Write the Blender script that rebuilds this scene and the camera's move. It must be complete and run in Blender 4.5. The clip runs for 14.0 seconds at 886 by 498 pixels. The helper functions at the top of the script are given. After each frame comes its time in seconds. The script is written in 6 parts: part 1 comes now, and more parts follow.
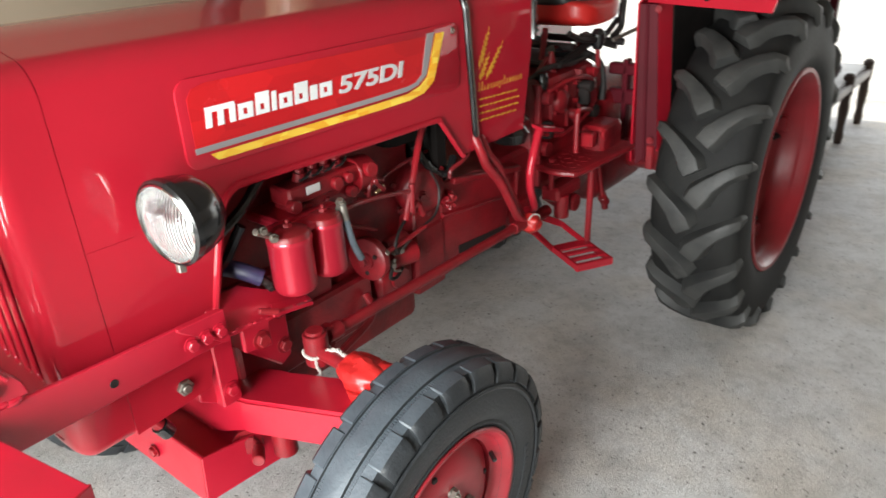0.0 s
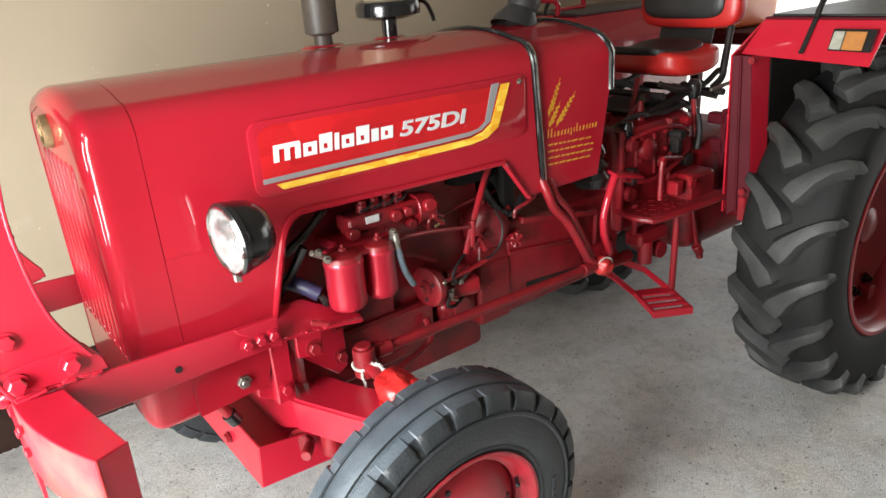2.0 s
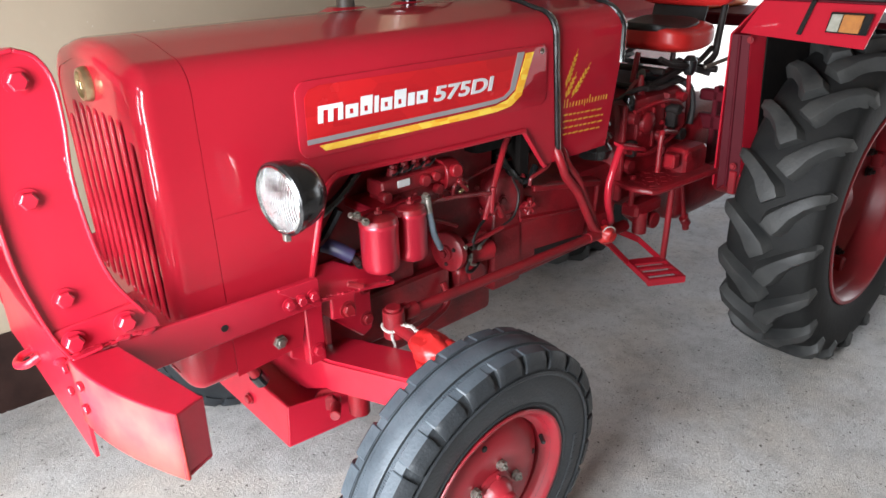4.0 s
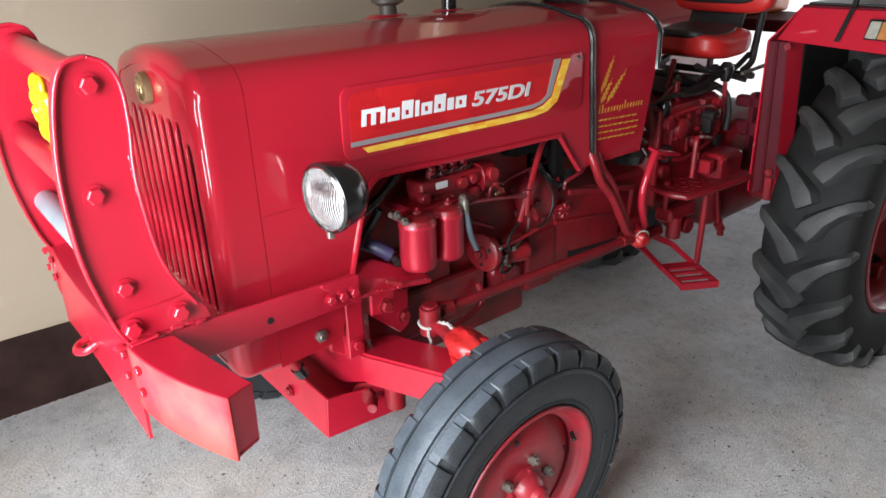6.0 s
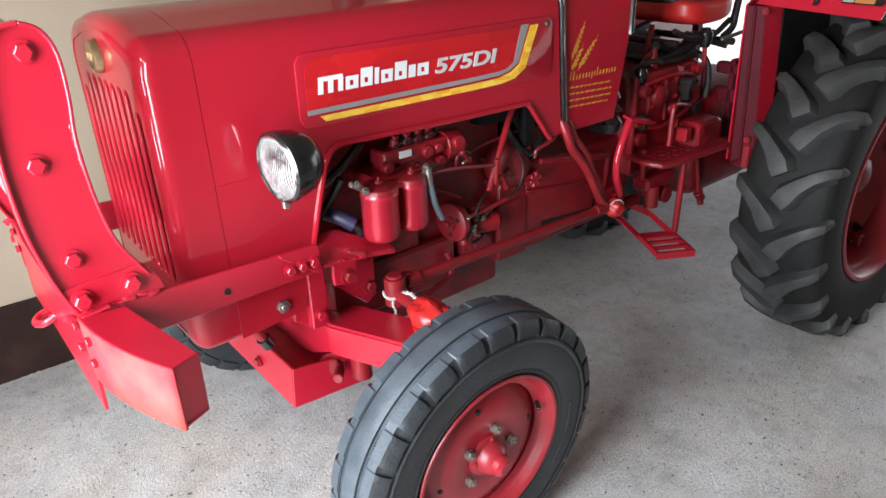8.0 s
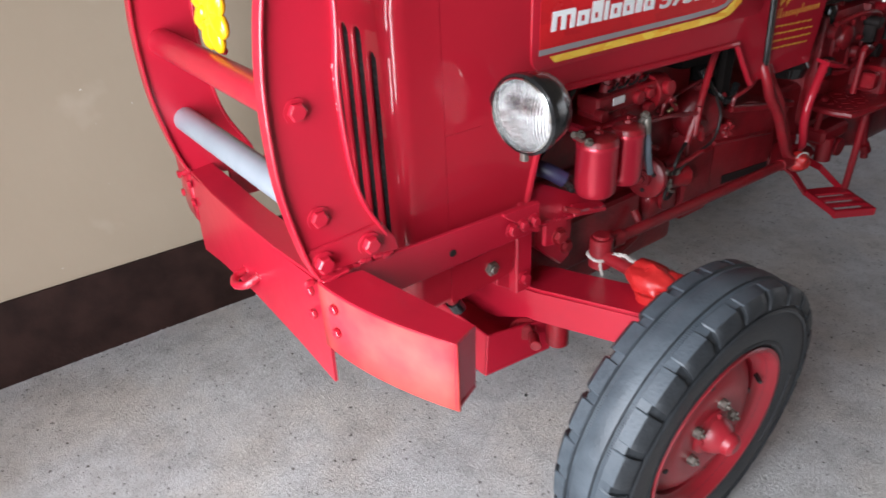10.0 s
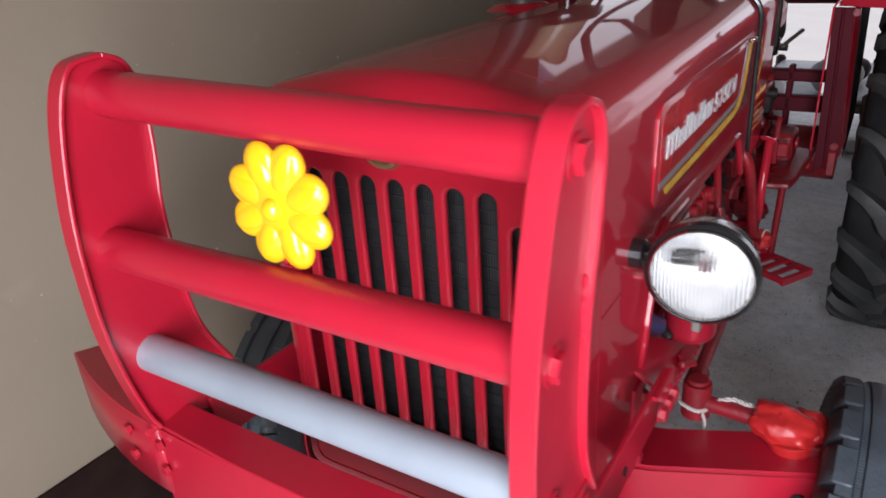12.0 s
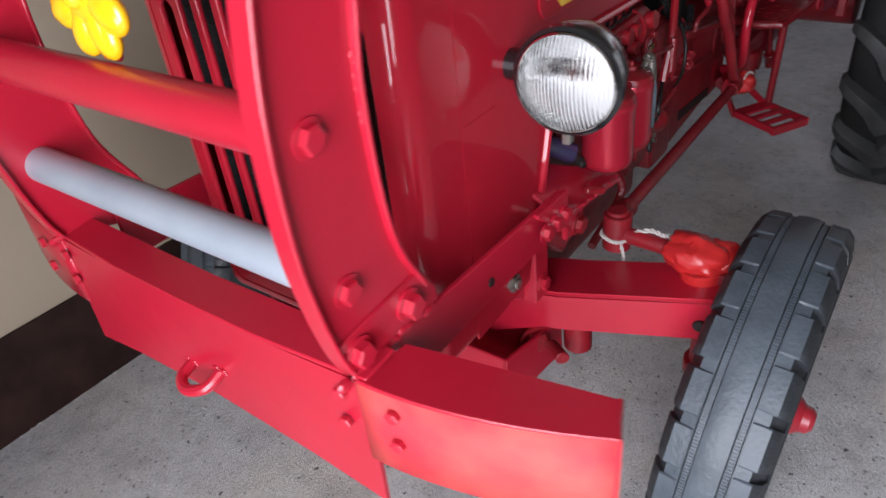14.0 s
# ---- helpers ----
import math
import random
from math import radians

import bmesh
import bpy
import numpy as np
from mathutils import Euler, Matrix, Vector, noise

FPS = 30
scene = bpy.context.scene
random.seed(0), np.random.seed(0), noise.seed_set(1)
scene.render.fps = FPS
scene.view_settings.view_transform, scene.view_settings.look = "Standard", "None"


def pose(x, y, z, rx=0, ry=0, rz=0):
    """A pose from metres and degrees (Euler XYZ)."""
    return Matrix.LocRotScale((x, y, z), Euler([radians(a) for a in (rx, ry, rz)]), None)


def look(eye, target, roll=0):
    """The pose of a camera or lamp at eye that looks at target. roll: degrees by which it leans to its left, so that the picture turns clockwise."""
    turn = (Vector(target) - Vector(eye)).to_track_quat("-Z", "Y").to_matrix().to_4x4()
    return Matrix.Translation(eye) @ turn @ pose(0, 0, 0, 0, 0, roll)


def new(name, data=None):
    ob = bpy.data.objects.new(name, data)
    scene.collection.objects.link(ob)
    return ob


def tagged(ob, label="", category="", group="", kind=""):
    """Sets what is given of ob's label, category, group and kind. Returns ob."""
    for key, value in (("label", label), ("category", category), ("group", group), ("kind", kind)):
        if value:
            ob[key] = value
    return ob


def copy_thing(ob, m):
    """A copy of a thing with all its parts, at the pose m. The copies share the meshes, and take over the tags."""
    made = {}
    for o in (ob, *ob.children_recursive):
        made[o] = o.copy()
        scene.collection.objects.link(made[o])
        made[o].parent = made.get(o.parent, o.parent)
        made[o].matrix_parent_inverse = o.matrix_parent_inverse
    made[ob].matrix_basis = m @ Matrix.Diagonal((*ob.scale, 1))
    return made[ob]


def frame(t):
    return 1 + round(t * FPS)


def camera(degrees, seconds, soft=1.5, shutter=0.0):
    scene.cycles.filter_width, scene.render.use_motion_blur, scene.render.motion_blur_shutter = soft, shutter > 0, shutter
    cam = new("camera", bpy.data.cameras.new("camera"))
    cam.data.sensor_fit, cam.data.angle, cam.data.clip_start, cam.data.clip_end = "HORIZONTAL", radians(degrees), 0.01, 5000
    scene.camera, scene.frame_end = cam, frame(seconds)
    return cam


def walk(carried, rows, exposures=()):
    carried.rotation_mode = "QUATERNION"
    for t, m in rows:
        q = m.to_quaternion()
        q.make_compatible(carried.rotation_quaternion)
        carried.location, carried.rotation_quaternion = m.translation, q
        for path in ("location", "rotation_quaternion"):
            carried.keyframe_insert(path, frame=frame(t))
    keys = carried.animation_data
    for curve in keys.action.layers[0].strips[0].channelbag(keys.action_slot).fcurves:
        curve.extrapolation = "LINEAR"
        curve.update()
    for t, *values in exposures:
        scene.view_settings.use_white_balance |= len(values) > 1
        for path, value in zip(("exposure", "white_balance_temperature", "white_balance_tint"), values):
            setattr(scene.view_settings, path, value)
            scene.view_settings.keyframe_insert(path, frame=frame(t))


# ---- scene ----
cam = camera(64.1, 14.0, shutter=0.5)
PATH = [
    (0, (-0.879, -1.482, 1.6), (0.517, -0.314, 0.77), -2.4),
    (0.5, (-0.827, -1.532, 1.607), (0.466, -0.245, 0.787), -0.8),
    (1, (-0.789, -1.633, 1.603), (0.44, -0.277, 0.796), -1.4),
    (1.5, (-0.792, -1.74, 1.616), (0.318, -0.255, 0.866), -2.4),
    (2, (-0.782, -1.775, 1.634), (0.334, -0.276, 0.921), -3.4),
    (2.5, (-0.778, -1.773, 1.615), (0.234, -0.212, 0.882), -4.3),
    (3, (-0.807, -1.737, 1.632), (0.21, -0.202, 0.853), -3.0),
    (3.2, (-0.842, -1.709, 1.631), (0.256, -0.229, 0.854), -2.1),
    (5.3, (-1.101, -1.644, 1.643), (0.156, -0.309, 0.843), -0.1),
    (5.5, (-1.086, -1.652, 1.639), (0.155, -0.298, 0.846), -0.5),
    (6, (-1.031, -1.698, 1.647), (0.123, -0.261, 0.87), -0.9),
    (6.5, (-0.97, -1.755, 1.646), (0.135, -0.31, 0.814), -0.0),
    (7, (-0.943, -1.794, 1.648), (0.175, -0.334, 0.861), -1.4),
    (7.2, (-0.936, -1.8, 1.647), (0.157, -0.336, 0.834), -1.7),
    (9.3, (-1.131, -1.515, 1.617), (0.069, -0.176, 0.741), -0.9),
    (9.5, (-1.184, -1.466, 1.62), (-0.035, -0.107, 0.706), -1.9),
    (10, (-1.21, -1.348, 1.588), (-0.18, 0.066, 0.617), -1.9),
    (10.5, (-1.151, -1.167, 1.588), (-0.135, 0.233, 0.585), -3.7),
    (11, (-1.165, -0.966, 1.54), (0.041, 0.221, 0.474), 0.4),
    (11.5, (-1.247, -0.726, 1.578), (0.195, 0.219, 0.566), -2.7),
    (12, (-1.281, -0.563, 1.619), (0.26, 0.423, 0.81), -3.2),
    (12.5, (-1.264, -0.481, 1.618), (0.305, 0.448, 0.797), -3.1),
    (13, (-1.305, -0.519, 1.511), (0.15, 0.399, 0.493), 0.5),
    (13.5, (-1.262, -0.611, 1.493), (0.175, 0.246, 0.398), -1.8),
    (14, (-1.168, -0.824, 1.514), (0.135, 0.224, 0.416), -5.8),
]
walk(cam, [(t, look(eye, target, roll)) for t, eye, target, roll in PATH],
     exposures=[(0.0, 0.0, 6700, 6), (1.5, 0.16, 6750, 5), (3.2, 0.18, 6400, 8), (5.3, -0.28, 6250, 10), (6.5, -0.26, 6250, 10), (7.2, -0.14, 6250, 10), (9.3, -0.44, 6250, 11), (10.5, -0.95, 6200, 14), (12.0, -1.14, 6150, 16), (14.0, -1.2, 6150, 16)])


# ---------------------------------------------------------------- light and air
world = bpy.data.worlds.new("sky")
scene.world = world
world.use_nodes = True
wn = world.node_tree
sky = wn.nodes.new("ShaderNodeTexSky")
sky.sky_type, sky.sun_disc = "NISHITA", False
sky.sun_elevation, sky.sun_rotation = radians(72), radians(72)
sky.air_density, sky.dust_density = 1.0, 3.0
wn.links.new(sky.outputs[0], wn.nodes["Background"].inputs[0])
wn.nodes["Background"].inputs[1].default_value = 0.13

sun = new("sun", bpy.data.lights.new("sun", "SUN"))
sun.data.energy, sun.data.angle, sun.data.color = 5.0, radians(0.6), (1, 0.96, 0.9)
sun.matrix_world = look((3, 1, 10), (0, 0, 0))


def door_light(name, eye, target, w, h, watts, color):
    """Daylight that stands in an open doorway."""
    ob = new(name, bpy.data.lights.new(name, "AREA"))
    ob.data.shape, ob.data.size, ob.data.size_y = "RECTANGLE", w, h
    ob.data.energy, ob.data.color = watts, color
    ob.matrix_world = look(eye, target)
    return ob


door_light("door_daylight", (-2.22, -1.10, 1.28), (0.0, -1.05, 0.62), 1.25, 1.8, 262, (0.95, 0.975, 1.0))
door_light("rear_daylight", (6.38, -1.1, 1.2), (0, -1.1, 1.2), 3.6, 2.3, 39, (0.96, 0.98, 1.0))

# ---------------------------------------------------------------- materials


def material(name, base, rough, metal=0.0, base2=None, scale=6.0, bump=0.0, bump_scale=60.0, coat=0.0, detail=4.0, amount=0.5, spread=0.06, spec=0.5, coat_rough=0.08):
    """A surface with two colours mixed by noise at one scale, roughness varied at another and fine relief."""
    m = bpy.data.materials.new(name)
    m.use_nodes = True
    t, b = m.node_tree, m.node_tree.nodes["Principled BSDF"]
    co = t.nodes.new("ShaderNodeTexCoord")
    b.inputs["Metallic"].default_value = metal
    b.inputs["Coat Weight"].default_value = coat
    b.inputs["Coat Roughness"].default_value = coat_rough
    b.inputs["Specular IOR Level"].default_value = spec
    n1 = t.nodes.new("ShaderNodeTexNoise")
    n1.inputs["Scale"].default_value, n1.inputs["Detail"].default_value = scale, detail
    t.links.new(co.outputs["Object"], n1.inputs["Vector"])
    mix = t.nodes.new("ShaderNodeMix")
    mix.data_type = "RGBA"
    mix.inputs["A"].default_value = (*base, 1)
    mix.inputs["B"].default_value = (*(base2 or [c * 0.8 for c in base]), 1)
    ramp = t.nodes.new("ShaderNodeMapRange")
    ramp.inputs["From Min"].default_value, ramp.inputs["From Max"].default_value = 0.5 - amount / 2, 0.5 + amount / 2
    t.links.new(n1.outputs["Fac"], ramp.inputs["Value"])
    t.links.new(ramp.outputs["Result"], mix.inputs["Factor"])
    t.links.new(mix.outputs["Result"], b.inputs["Base Color"])
    n2 = t.nodes.new("ShaderNodeTexNoise")
    n2.inputs["Scale"].default_value, n2.inputs["Detail"].default_value = bump_scale, 3
    t.links.new(co.outputs["Object"], n2.inputs["Vector"])
    mr = t.nodes.new("ShaderNodeMapRange")
    mr.inputs["To Min"].default_value, mr.inputs["To Max"].default_value = max(0.02, rough - spread), min(1, rough + spread)
    t.links.new(n1.outputs["Fac"], mr.inputs["Value"])
    t.links.new(mr.outputs["Result"], b.inputs["Roughness"])
    if bump:
        bp = t.nodes.new("ShaderNodeBump")
        bp.inputs["Strength"].default_value, bp.inputs["Distance"].default_value = bump, 0.004
        t.links.new(n2.outputs["Fac"], bp.inputs["Height"])
        t.links.new(bp.outputs["Normal"], b.inputs["Normal"])
    return m


RED = material("red_gloss_paint", (0.40, 0.012, 0.026), 0.38, 0, (0.345, 0.010, 0.022), 3.0, 0, 14, coat=0.8, spread=0.05, spec=0.06, coat_rough=0.03)
RED_CAN = material("satin_red_lacquer", (0.52, 0.022, 0.045), 0.30, 0.5, (0.46, 0.018, 0.038), 6.0, 0.04, 60, spread=0.05, coat=0.5, coat_rough=0.16)
RED_CAST = material("red_painted_casting", (0.28, 0.008, 0.015), 0.40, 0, (0.15, 0.007, 0.011), 12.0, 0.35, 70, spread=0.12)
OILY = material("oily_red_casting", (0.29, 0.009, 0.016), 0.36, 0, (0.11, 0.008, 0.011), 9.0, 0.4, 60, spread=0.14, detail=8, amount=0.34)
RED_GUARD = material("red_brushed_enamel", (0.425, 0.010, 0.028), 0.34, 0, (0.355, 0.008, 0.023), 5.0, 0.12, 26, coat=0.2, spread=0.08, coat_rough=0.2)
RED_WHEEL = material("red_wheel_enamel", (0.37, 0.017, 0.030), 0.36, 0, (0.23, 0.016, 0.022), 8.0, 0.10, 40, spread=0.1)
# Wheel red made darker for the shade inside the rear dish.
RED_WHEEL_DIM = material("shaded_wheel_red", (0.30, 0.014, 0.022), 0.38, 0, (0.20, 0.012, 0.018), 7.0, 0.15, 40, spread=0.1)
# Red darkened so that the mudguard sheets look shaded.
RED_DARK = material("shade_darkened_red", (0.085, 0.005, 0.011), 0.6, 0, (0.055, 0.004, 0.008), 4.0, 0.05, 30, spec=0.12)
DECAL = material("decal_red", (0.62, 0.012, 0.014), 0.25, 0, (0.42, 0.010, 0.014), 9.0, 0, coat=0.4, amount=0.25)


def shards(mat, base, deep, scale):
    """Gives a printed ground its pattern of flat angular shards."""
    t, b = mat.node_tree, mat.node_tree.nodes["Principled BSDF"]
    co, vo, ra = t.nodes.new("ShaderNodeTexCoord"), t.nodes.new("ShaderNodeTexVoronoi"), t.nodes.new("ShaderNodeMix")
    vo.inputs["Scale"].default_value = scale
    mp = t.nodes.new("ShaderNodeMapping")
    mp.inputs["Rotation"].default_value, mp.inputs["Scale"].default_value = (0, radians(38), 0), (0.55, 1, 1.5)
    t.links.new(co.outputs["Object"], mp.inputs["Vector"])
    t.links.new(mp.outputs["Vector"], vo.inputs["Vector"])
    sep = t.nodes.new("ShaderNodeSeparateColor")
    t.links.new(vo.outputs["Color"], sep.inputs["Color"])
    ra.data_type = "RGBA"
    ra.inputs["A"].default_value, ra.inputs["B"].default_value = (*base, 1), (*deep, 1)
    t.links.new(sep.outputs["Red"], ra.inputs["Factor"])
    t.links.new(ra.outputs["Result"], b.inputs["Base Color"])


shards(DECAL, (0.54, 0.012, 0.016), (0.42, 0.009, 0.014), 16)
YELLOW_DECAL = material("decal_yellow", (0.92, 0.66, 0.07), 0.3, 0, (0.82, 0.33, 0.012), 11.0, 0, amount=0.22, detail=1.5)
shards(YELLOW_DECAL, (0.93, 0.70, 0.10), (0.80, 0.34, 0.015), 42)
YELLOW = material("yellow_enamel", (0.82, 0.50, 0.006), 0.22, 0, (0.76, 0.39, 0.005), 14.0, 0.05, 30, coat=0.5)
GOLD_PRINT = material("gold_print", (0.66, 0.34, 0.03), 0.35, 0, (0.52, 0.22, 0.02), 22.0, 0, amount=0.3)
GREY_DECAL = material("decal_grey", (0.36, 0.34, 0.35), 0.35, 0.2)
PALE_DECAL = material("decal_pale_grey", (0.62, 0.60, 0.60), 0.35)
WHITE_DECAL = material("decal_white", (0.82, 0.82, 0.82), 0.4)
RUBBER = material("worn_rubber", (0.012, 0.0138, 0.016), 0.5, 0, (0.028, 0.032, 0.036), 9.0, 0.35, 120, spread=0.1)
TREAD = material("scuffed_blue_grey_tread", (0.032, 0.042, 0.052), 0.50, 0, (0.074, 0.091, 0.107), 11.0, 0.3, 110, spread=0.12, detail=9, amount=0.4)
RUBBER_LUG = material("dusty_rubber_lug", (0.016, 0.0168, 0.0170), 0.6, 0, (0.042, 0.042, 0.040), 7.0, 0.3, 90, spread=0.08, detail=8, amount=0.35)
CARCASS = material("black_tyre_wall", (0.006, 0.006, 0.0065), 0.68, 0, (0.017, 0.017, 0.016), 6.0, 0.3, 60, spread=0.1, spec=0.2, detail=7)
BLACK = material("black_gloss_enamel", (0.008, 0.008, 0.009), 0.2, 0, (0.014, 0.014, 0.014), 8.0, 0.03, 50, coat=0.4)
DARK = material("dark_oily_metal", (0.009, 0.008, 0.008), 0.5, 0, (0.022, 0.016, 0.015), 14.0, 0.3, 60, spec=0.3)
# Dull black that paints in the shade of engine bay and wheel well.
SHADE_BLACK = material("matt_black_shade", (0.008, 0.0075, 0.0075), 0.95, 0, (0.016, 0.013, 0.012), 12.0, 0.3, 50, spec=0.03)
CORE = material("radiator_core", (0.012, 0.012, 0.013), 0.6, 0.2, (0.03, 0.03, 0.03), 40.0, 0.2, 200)
CHROME = material("bright_steel", (0.75, 0.74, 0.72), 0.16, 1.0, (0.6, 0.58, 0.55), 12.0, 0.05, 60)
BRASS = material("dull_brass", (0.58, 0.46, 0.25), 0.36, 0.9, (0.34, 0.27, 0.15), 30.0, 0.2, 90)
MIRROR = material("aluminised_reflector", (0.82, 0.82, 0.81), 0.24, 0.6, (0.79, 0.79, 0.78), 12.0, 0, 60)
STEEL = material("grey_steel", (0.32, 0.30, 0.27), 0.4, 0.8, (0.18, 0.16, 0.13), 40.0, 0.2, 90)
SILVER_TUBE = material("silver_grey_paint", (0.42, 0.47, 0.52), 0.38, 0.35, (0.33, 0.37, 0.42), 7.0, 0.08, 40)
HOSE = material("blue_grey_hose", (0.13, 0.17, 0.20), 0.5, 0, (0.09, 0.11, 0.13), 20, 0.1, 80)
STACK = material("sooty_stack", (0.045, 0.036, 0.030), 0.5, 0.0, (0.075, 0.058, 0.046), 30.0, 0.2, 90)
CUP = material("yellowed_plastic_cup", (0.50, 0.42, 0.28), 0.3, 0, (0.42, 0.34, 0.22), 12, 0.05, 60)
ROPE = material("white_twine", (0.56, 0.52, 0.48), 0.85, 0, (0.36, 0.33, 0.31), 160, 0.6, 400)
BOOT = material("red_vinyl_wrap", (0.48, 0.019, 0.018), 0.36, 0, (0.38, 0.014, 0.015), 20, 0.5, 45)
VINYL_BLACK = material("black_vinyl", (0.018, 0.017, 0.018), 0.45, 0, (0.03, 0.028, 0.028), 20, 0.25, 120)
VINYL_RED = material("red_vinyl", (0.55, 0.022, 0.02), 0.36, 0, (0.45, 0.018, 0.016), 8, 0.2, 60)
AMBER = material("amber_lens", (0.42, 0.17, 0.045), 0.25, 0, (0.30, 0.12, 0.04), 60, 0.3, 150, coat=0.5)
CLEAR_LENS = material("frosted_lens", (0.34, 0.33, 0.28), 0.25, 0, (0.24, 0.23, 0.19), 60, 0.3, 150, coat=0.5)
ORANGE = material("orange_plastic", (0.80, 0.14, 0.01), 0.4, 0, (0.7, 0.11, 0.01), 8, 0.05, 40)
PURPLE = material("faded_purple_plastic", (0.030, 0.026, 0.075), 0.45, 0, (0.02, 0.018, 0.045), 20, 0.1, 60)
WOOD = material("dark_brown_wood", (0.065, 0.035, 0.022), 0.5, 0, (0.04, 0.02, 0.014), 12, 0.2, 60)
SACK = material("pale_woven_sack", (0.62, 0.60, 0.58), 0.7, 0, (0.48, 0.46, 0.45), 10, 0.4, 120)
PURPLE_CLOTH = material("dark_maroon_cloth", (0.05, 0.025, 0.03), 0.8, 0, (0.03, 0.018, 0.022), 20, 0.3, 120)
GREY_SHEET = material("grey_tarpaulin", (0.33, 0.32, 0.33), 0.5, 0, (0.24, 0.23, 0.24), 4, 0.4, 20)


def glass_material():
    m = bpy.data.materials.new("headlight_glass")
    m.use_nodes = True
    t, b = m.node_tree, m.node_tree.nodes["Principled BSDF"]
    b.inputs["Transmission Weight"].default_value = 1.0
    b.inputs["Roughness"].default_value = 0.03
    b.inputs["IOR"].default_value = 1.25
    co, wv, bp = t.nodes.new("ShaderNodeTexCoord"), t.nodes.new("ShaderNodeTexWave"), t.nodes.new("ShaderNodeBump")
    wv.inputs["Scale"].default_value = 55
    wv.bands_direction = "Y"
    t.links.new(co.outputs["Object"], wv.inputs["Vector"])
    bp.inputs["Strength"].default_value, bp.inputs["Distance"].default_value = 1.0, 0.002
    t.links.new(wv.outputs["Fac"], bp.inputs["Height"])
    t.links.new(bp.outputs["Normal"], b.inputs["Normal"])
    return m


GLASS = glass_material()


def concrete_material():
    """Trowelled grey floor: broad stains, fine aggregate, dark specks and pits."""
    m = bpy.data.materials.new("trowelled_concrete")
    m.use_nodes = True
    t, b = m.node_tree, m.node_tree.nodes["Principled BSDF"]
    co = t.nodes.new("ShaderNodeTexCoord")

    def noise_node(scale, detail, rough=0.5):
        n = t.nodes.new("ShaderNodeTexNoise")
        n.inputs["Scale"].default_value, n.inputs["Detail"].default_value, n.inputs["Roughness"].default_value = scale, detail, rough
        t.links.new(co.outputs["Object"], n.inputs["Vector"])
        return n

    def ramp(node, stops):
        r = t.nodes.new("ShaderNodeValToRGB")
        while len(r.color_ramp.elements) < len(stops):
            r.color_ramp.elements.new(0.5)
        for e, (p, c) in zip(r.color_ramp.elements, stops):
            e.position, e.color = p, (*c, 1)
        t.links.new(node.outputs["Fac"], r.inputs["Fac"])
        return r

    def mixed(a, bb, kind, fac):
        x = t.nodes.new("ShaderNodeMix")
        x.data_type, x.blend_type = "RGBA", kind
        x.inputs["Factor"].default_value = fac
        t.links.new(a, x.inputs["A"])
        t.links.new(bb, x.inputs["B"])
        return x.outputs["Result"]

    broad = ramp(noise_node(1.3, 5, 0.6), [(0.3, (0.46, 0.455, 0.45)), (0.5, (0.57, 0.565, 0.56)), (0.72, (0.65, 0.645, 0.64))])
    mid = ramp(noise_node(17, 6, 0.7), [(0.3, (0.70, 0.69, 0.68)), (0.55, (1, 1, 1)), (0.8, (1.0, 0.98, 0.96))])
    fine = ramp(noise_node(150, 3, 0.7), [(0.34, (0.40, 0.38, 0.36)), (0.46, (0.88, 0.87, 0.86)), (0.70, (1, 1, 1))])
    specks = ramp(noise_node(62, 2, 0.5), [(0.30, (0.20, 0.18, 0.16)), (0.36, (1, 1, 1)), (0.9, (1, 1, 1))])
    chips = ramp(noise_node(240, 1, 0.4), [(0.30, (0.35, 0.33, 0.31)), (0.37, (1, 1, 1)), (0.9, (1, 1, 1))])
    blotch = ramp(noise_node(5.5, 6, 0.65), [(0.34, (0.74, 0.72, 0.70)), (0.52, (1, 1, 1)), (0.8, (1, 1, 1))])
    where = ramp(noise_node(7, 4, 0.6), [(0.33, (0, 0, 0)), (0.52, (1, 1, 1)), (0.9, (1, 1, 1))])
    c = mixed(broad.outputs[0], mid.outputs[0], "MULTIPLY", 0.75)
    c = mixed(c, blotch.outputs[0], "MULTIPLY", 0.7)
    earth = ramp(noise_node(2.1, 4, 0.55), [(0.46, (1, 1, 1)), (0.62, (0.98, 0.925, 0.86)), (0.8, (0.94, 0.86, 0.77))])
    c = mixed(c, earth.outputs[0], "MULTIPLY", 0.9)
    c = mixed(c, fine.outputs[0], "MULTIPLY", 0.38)
    for layer in (specks, chips):
        x = t.nodes.new("ShaderNodeMix")
        x.data_type, x.blend_type = "RGBA", "MULTIPLY"
        t.links.new(where.outputs[0], x.inputs["Factor"])
        t.links.new(c, x.inputs["A"])
        t.links.new(layer.outputs[0], x.inputs["B"])
        c = x.outputs["Result"]
    t.links.new(c, b.inputs["Base Color"])
    b.inputs["Roughness"].default_value = 0.55
    bp = t.nodes.new("ShaderNodeBump")
    bp.inputs["Strength"].default_value, bp.inputs["Distance"].default_value = 1.0, 0.006
    t.links.new(noise_node(100, 5, 0.75).outputs["Fac"], bp.inputs["Height"])
    t.links.new(bp.outputs["Normal"], b.inputs["Normal"])
    return m


CONCRETE = concrete_material()


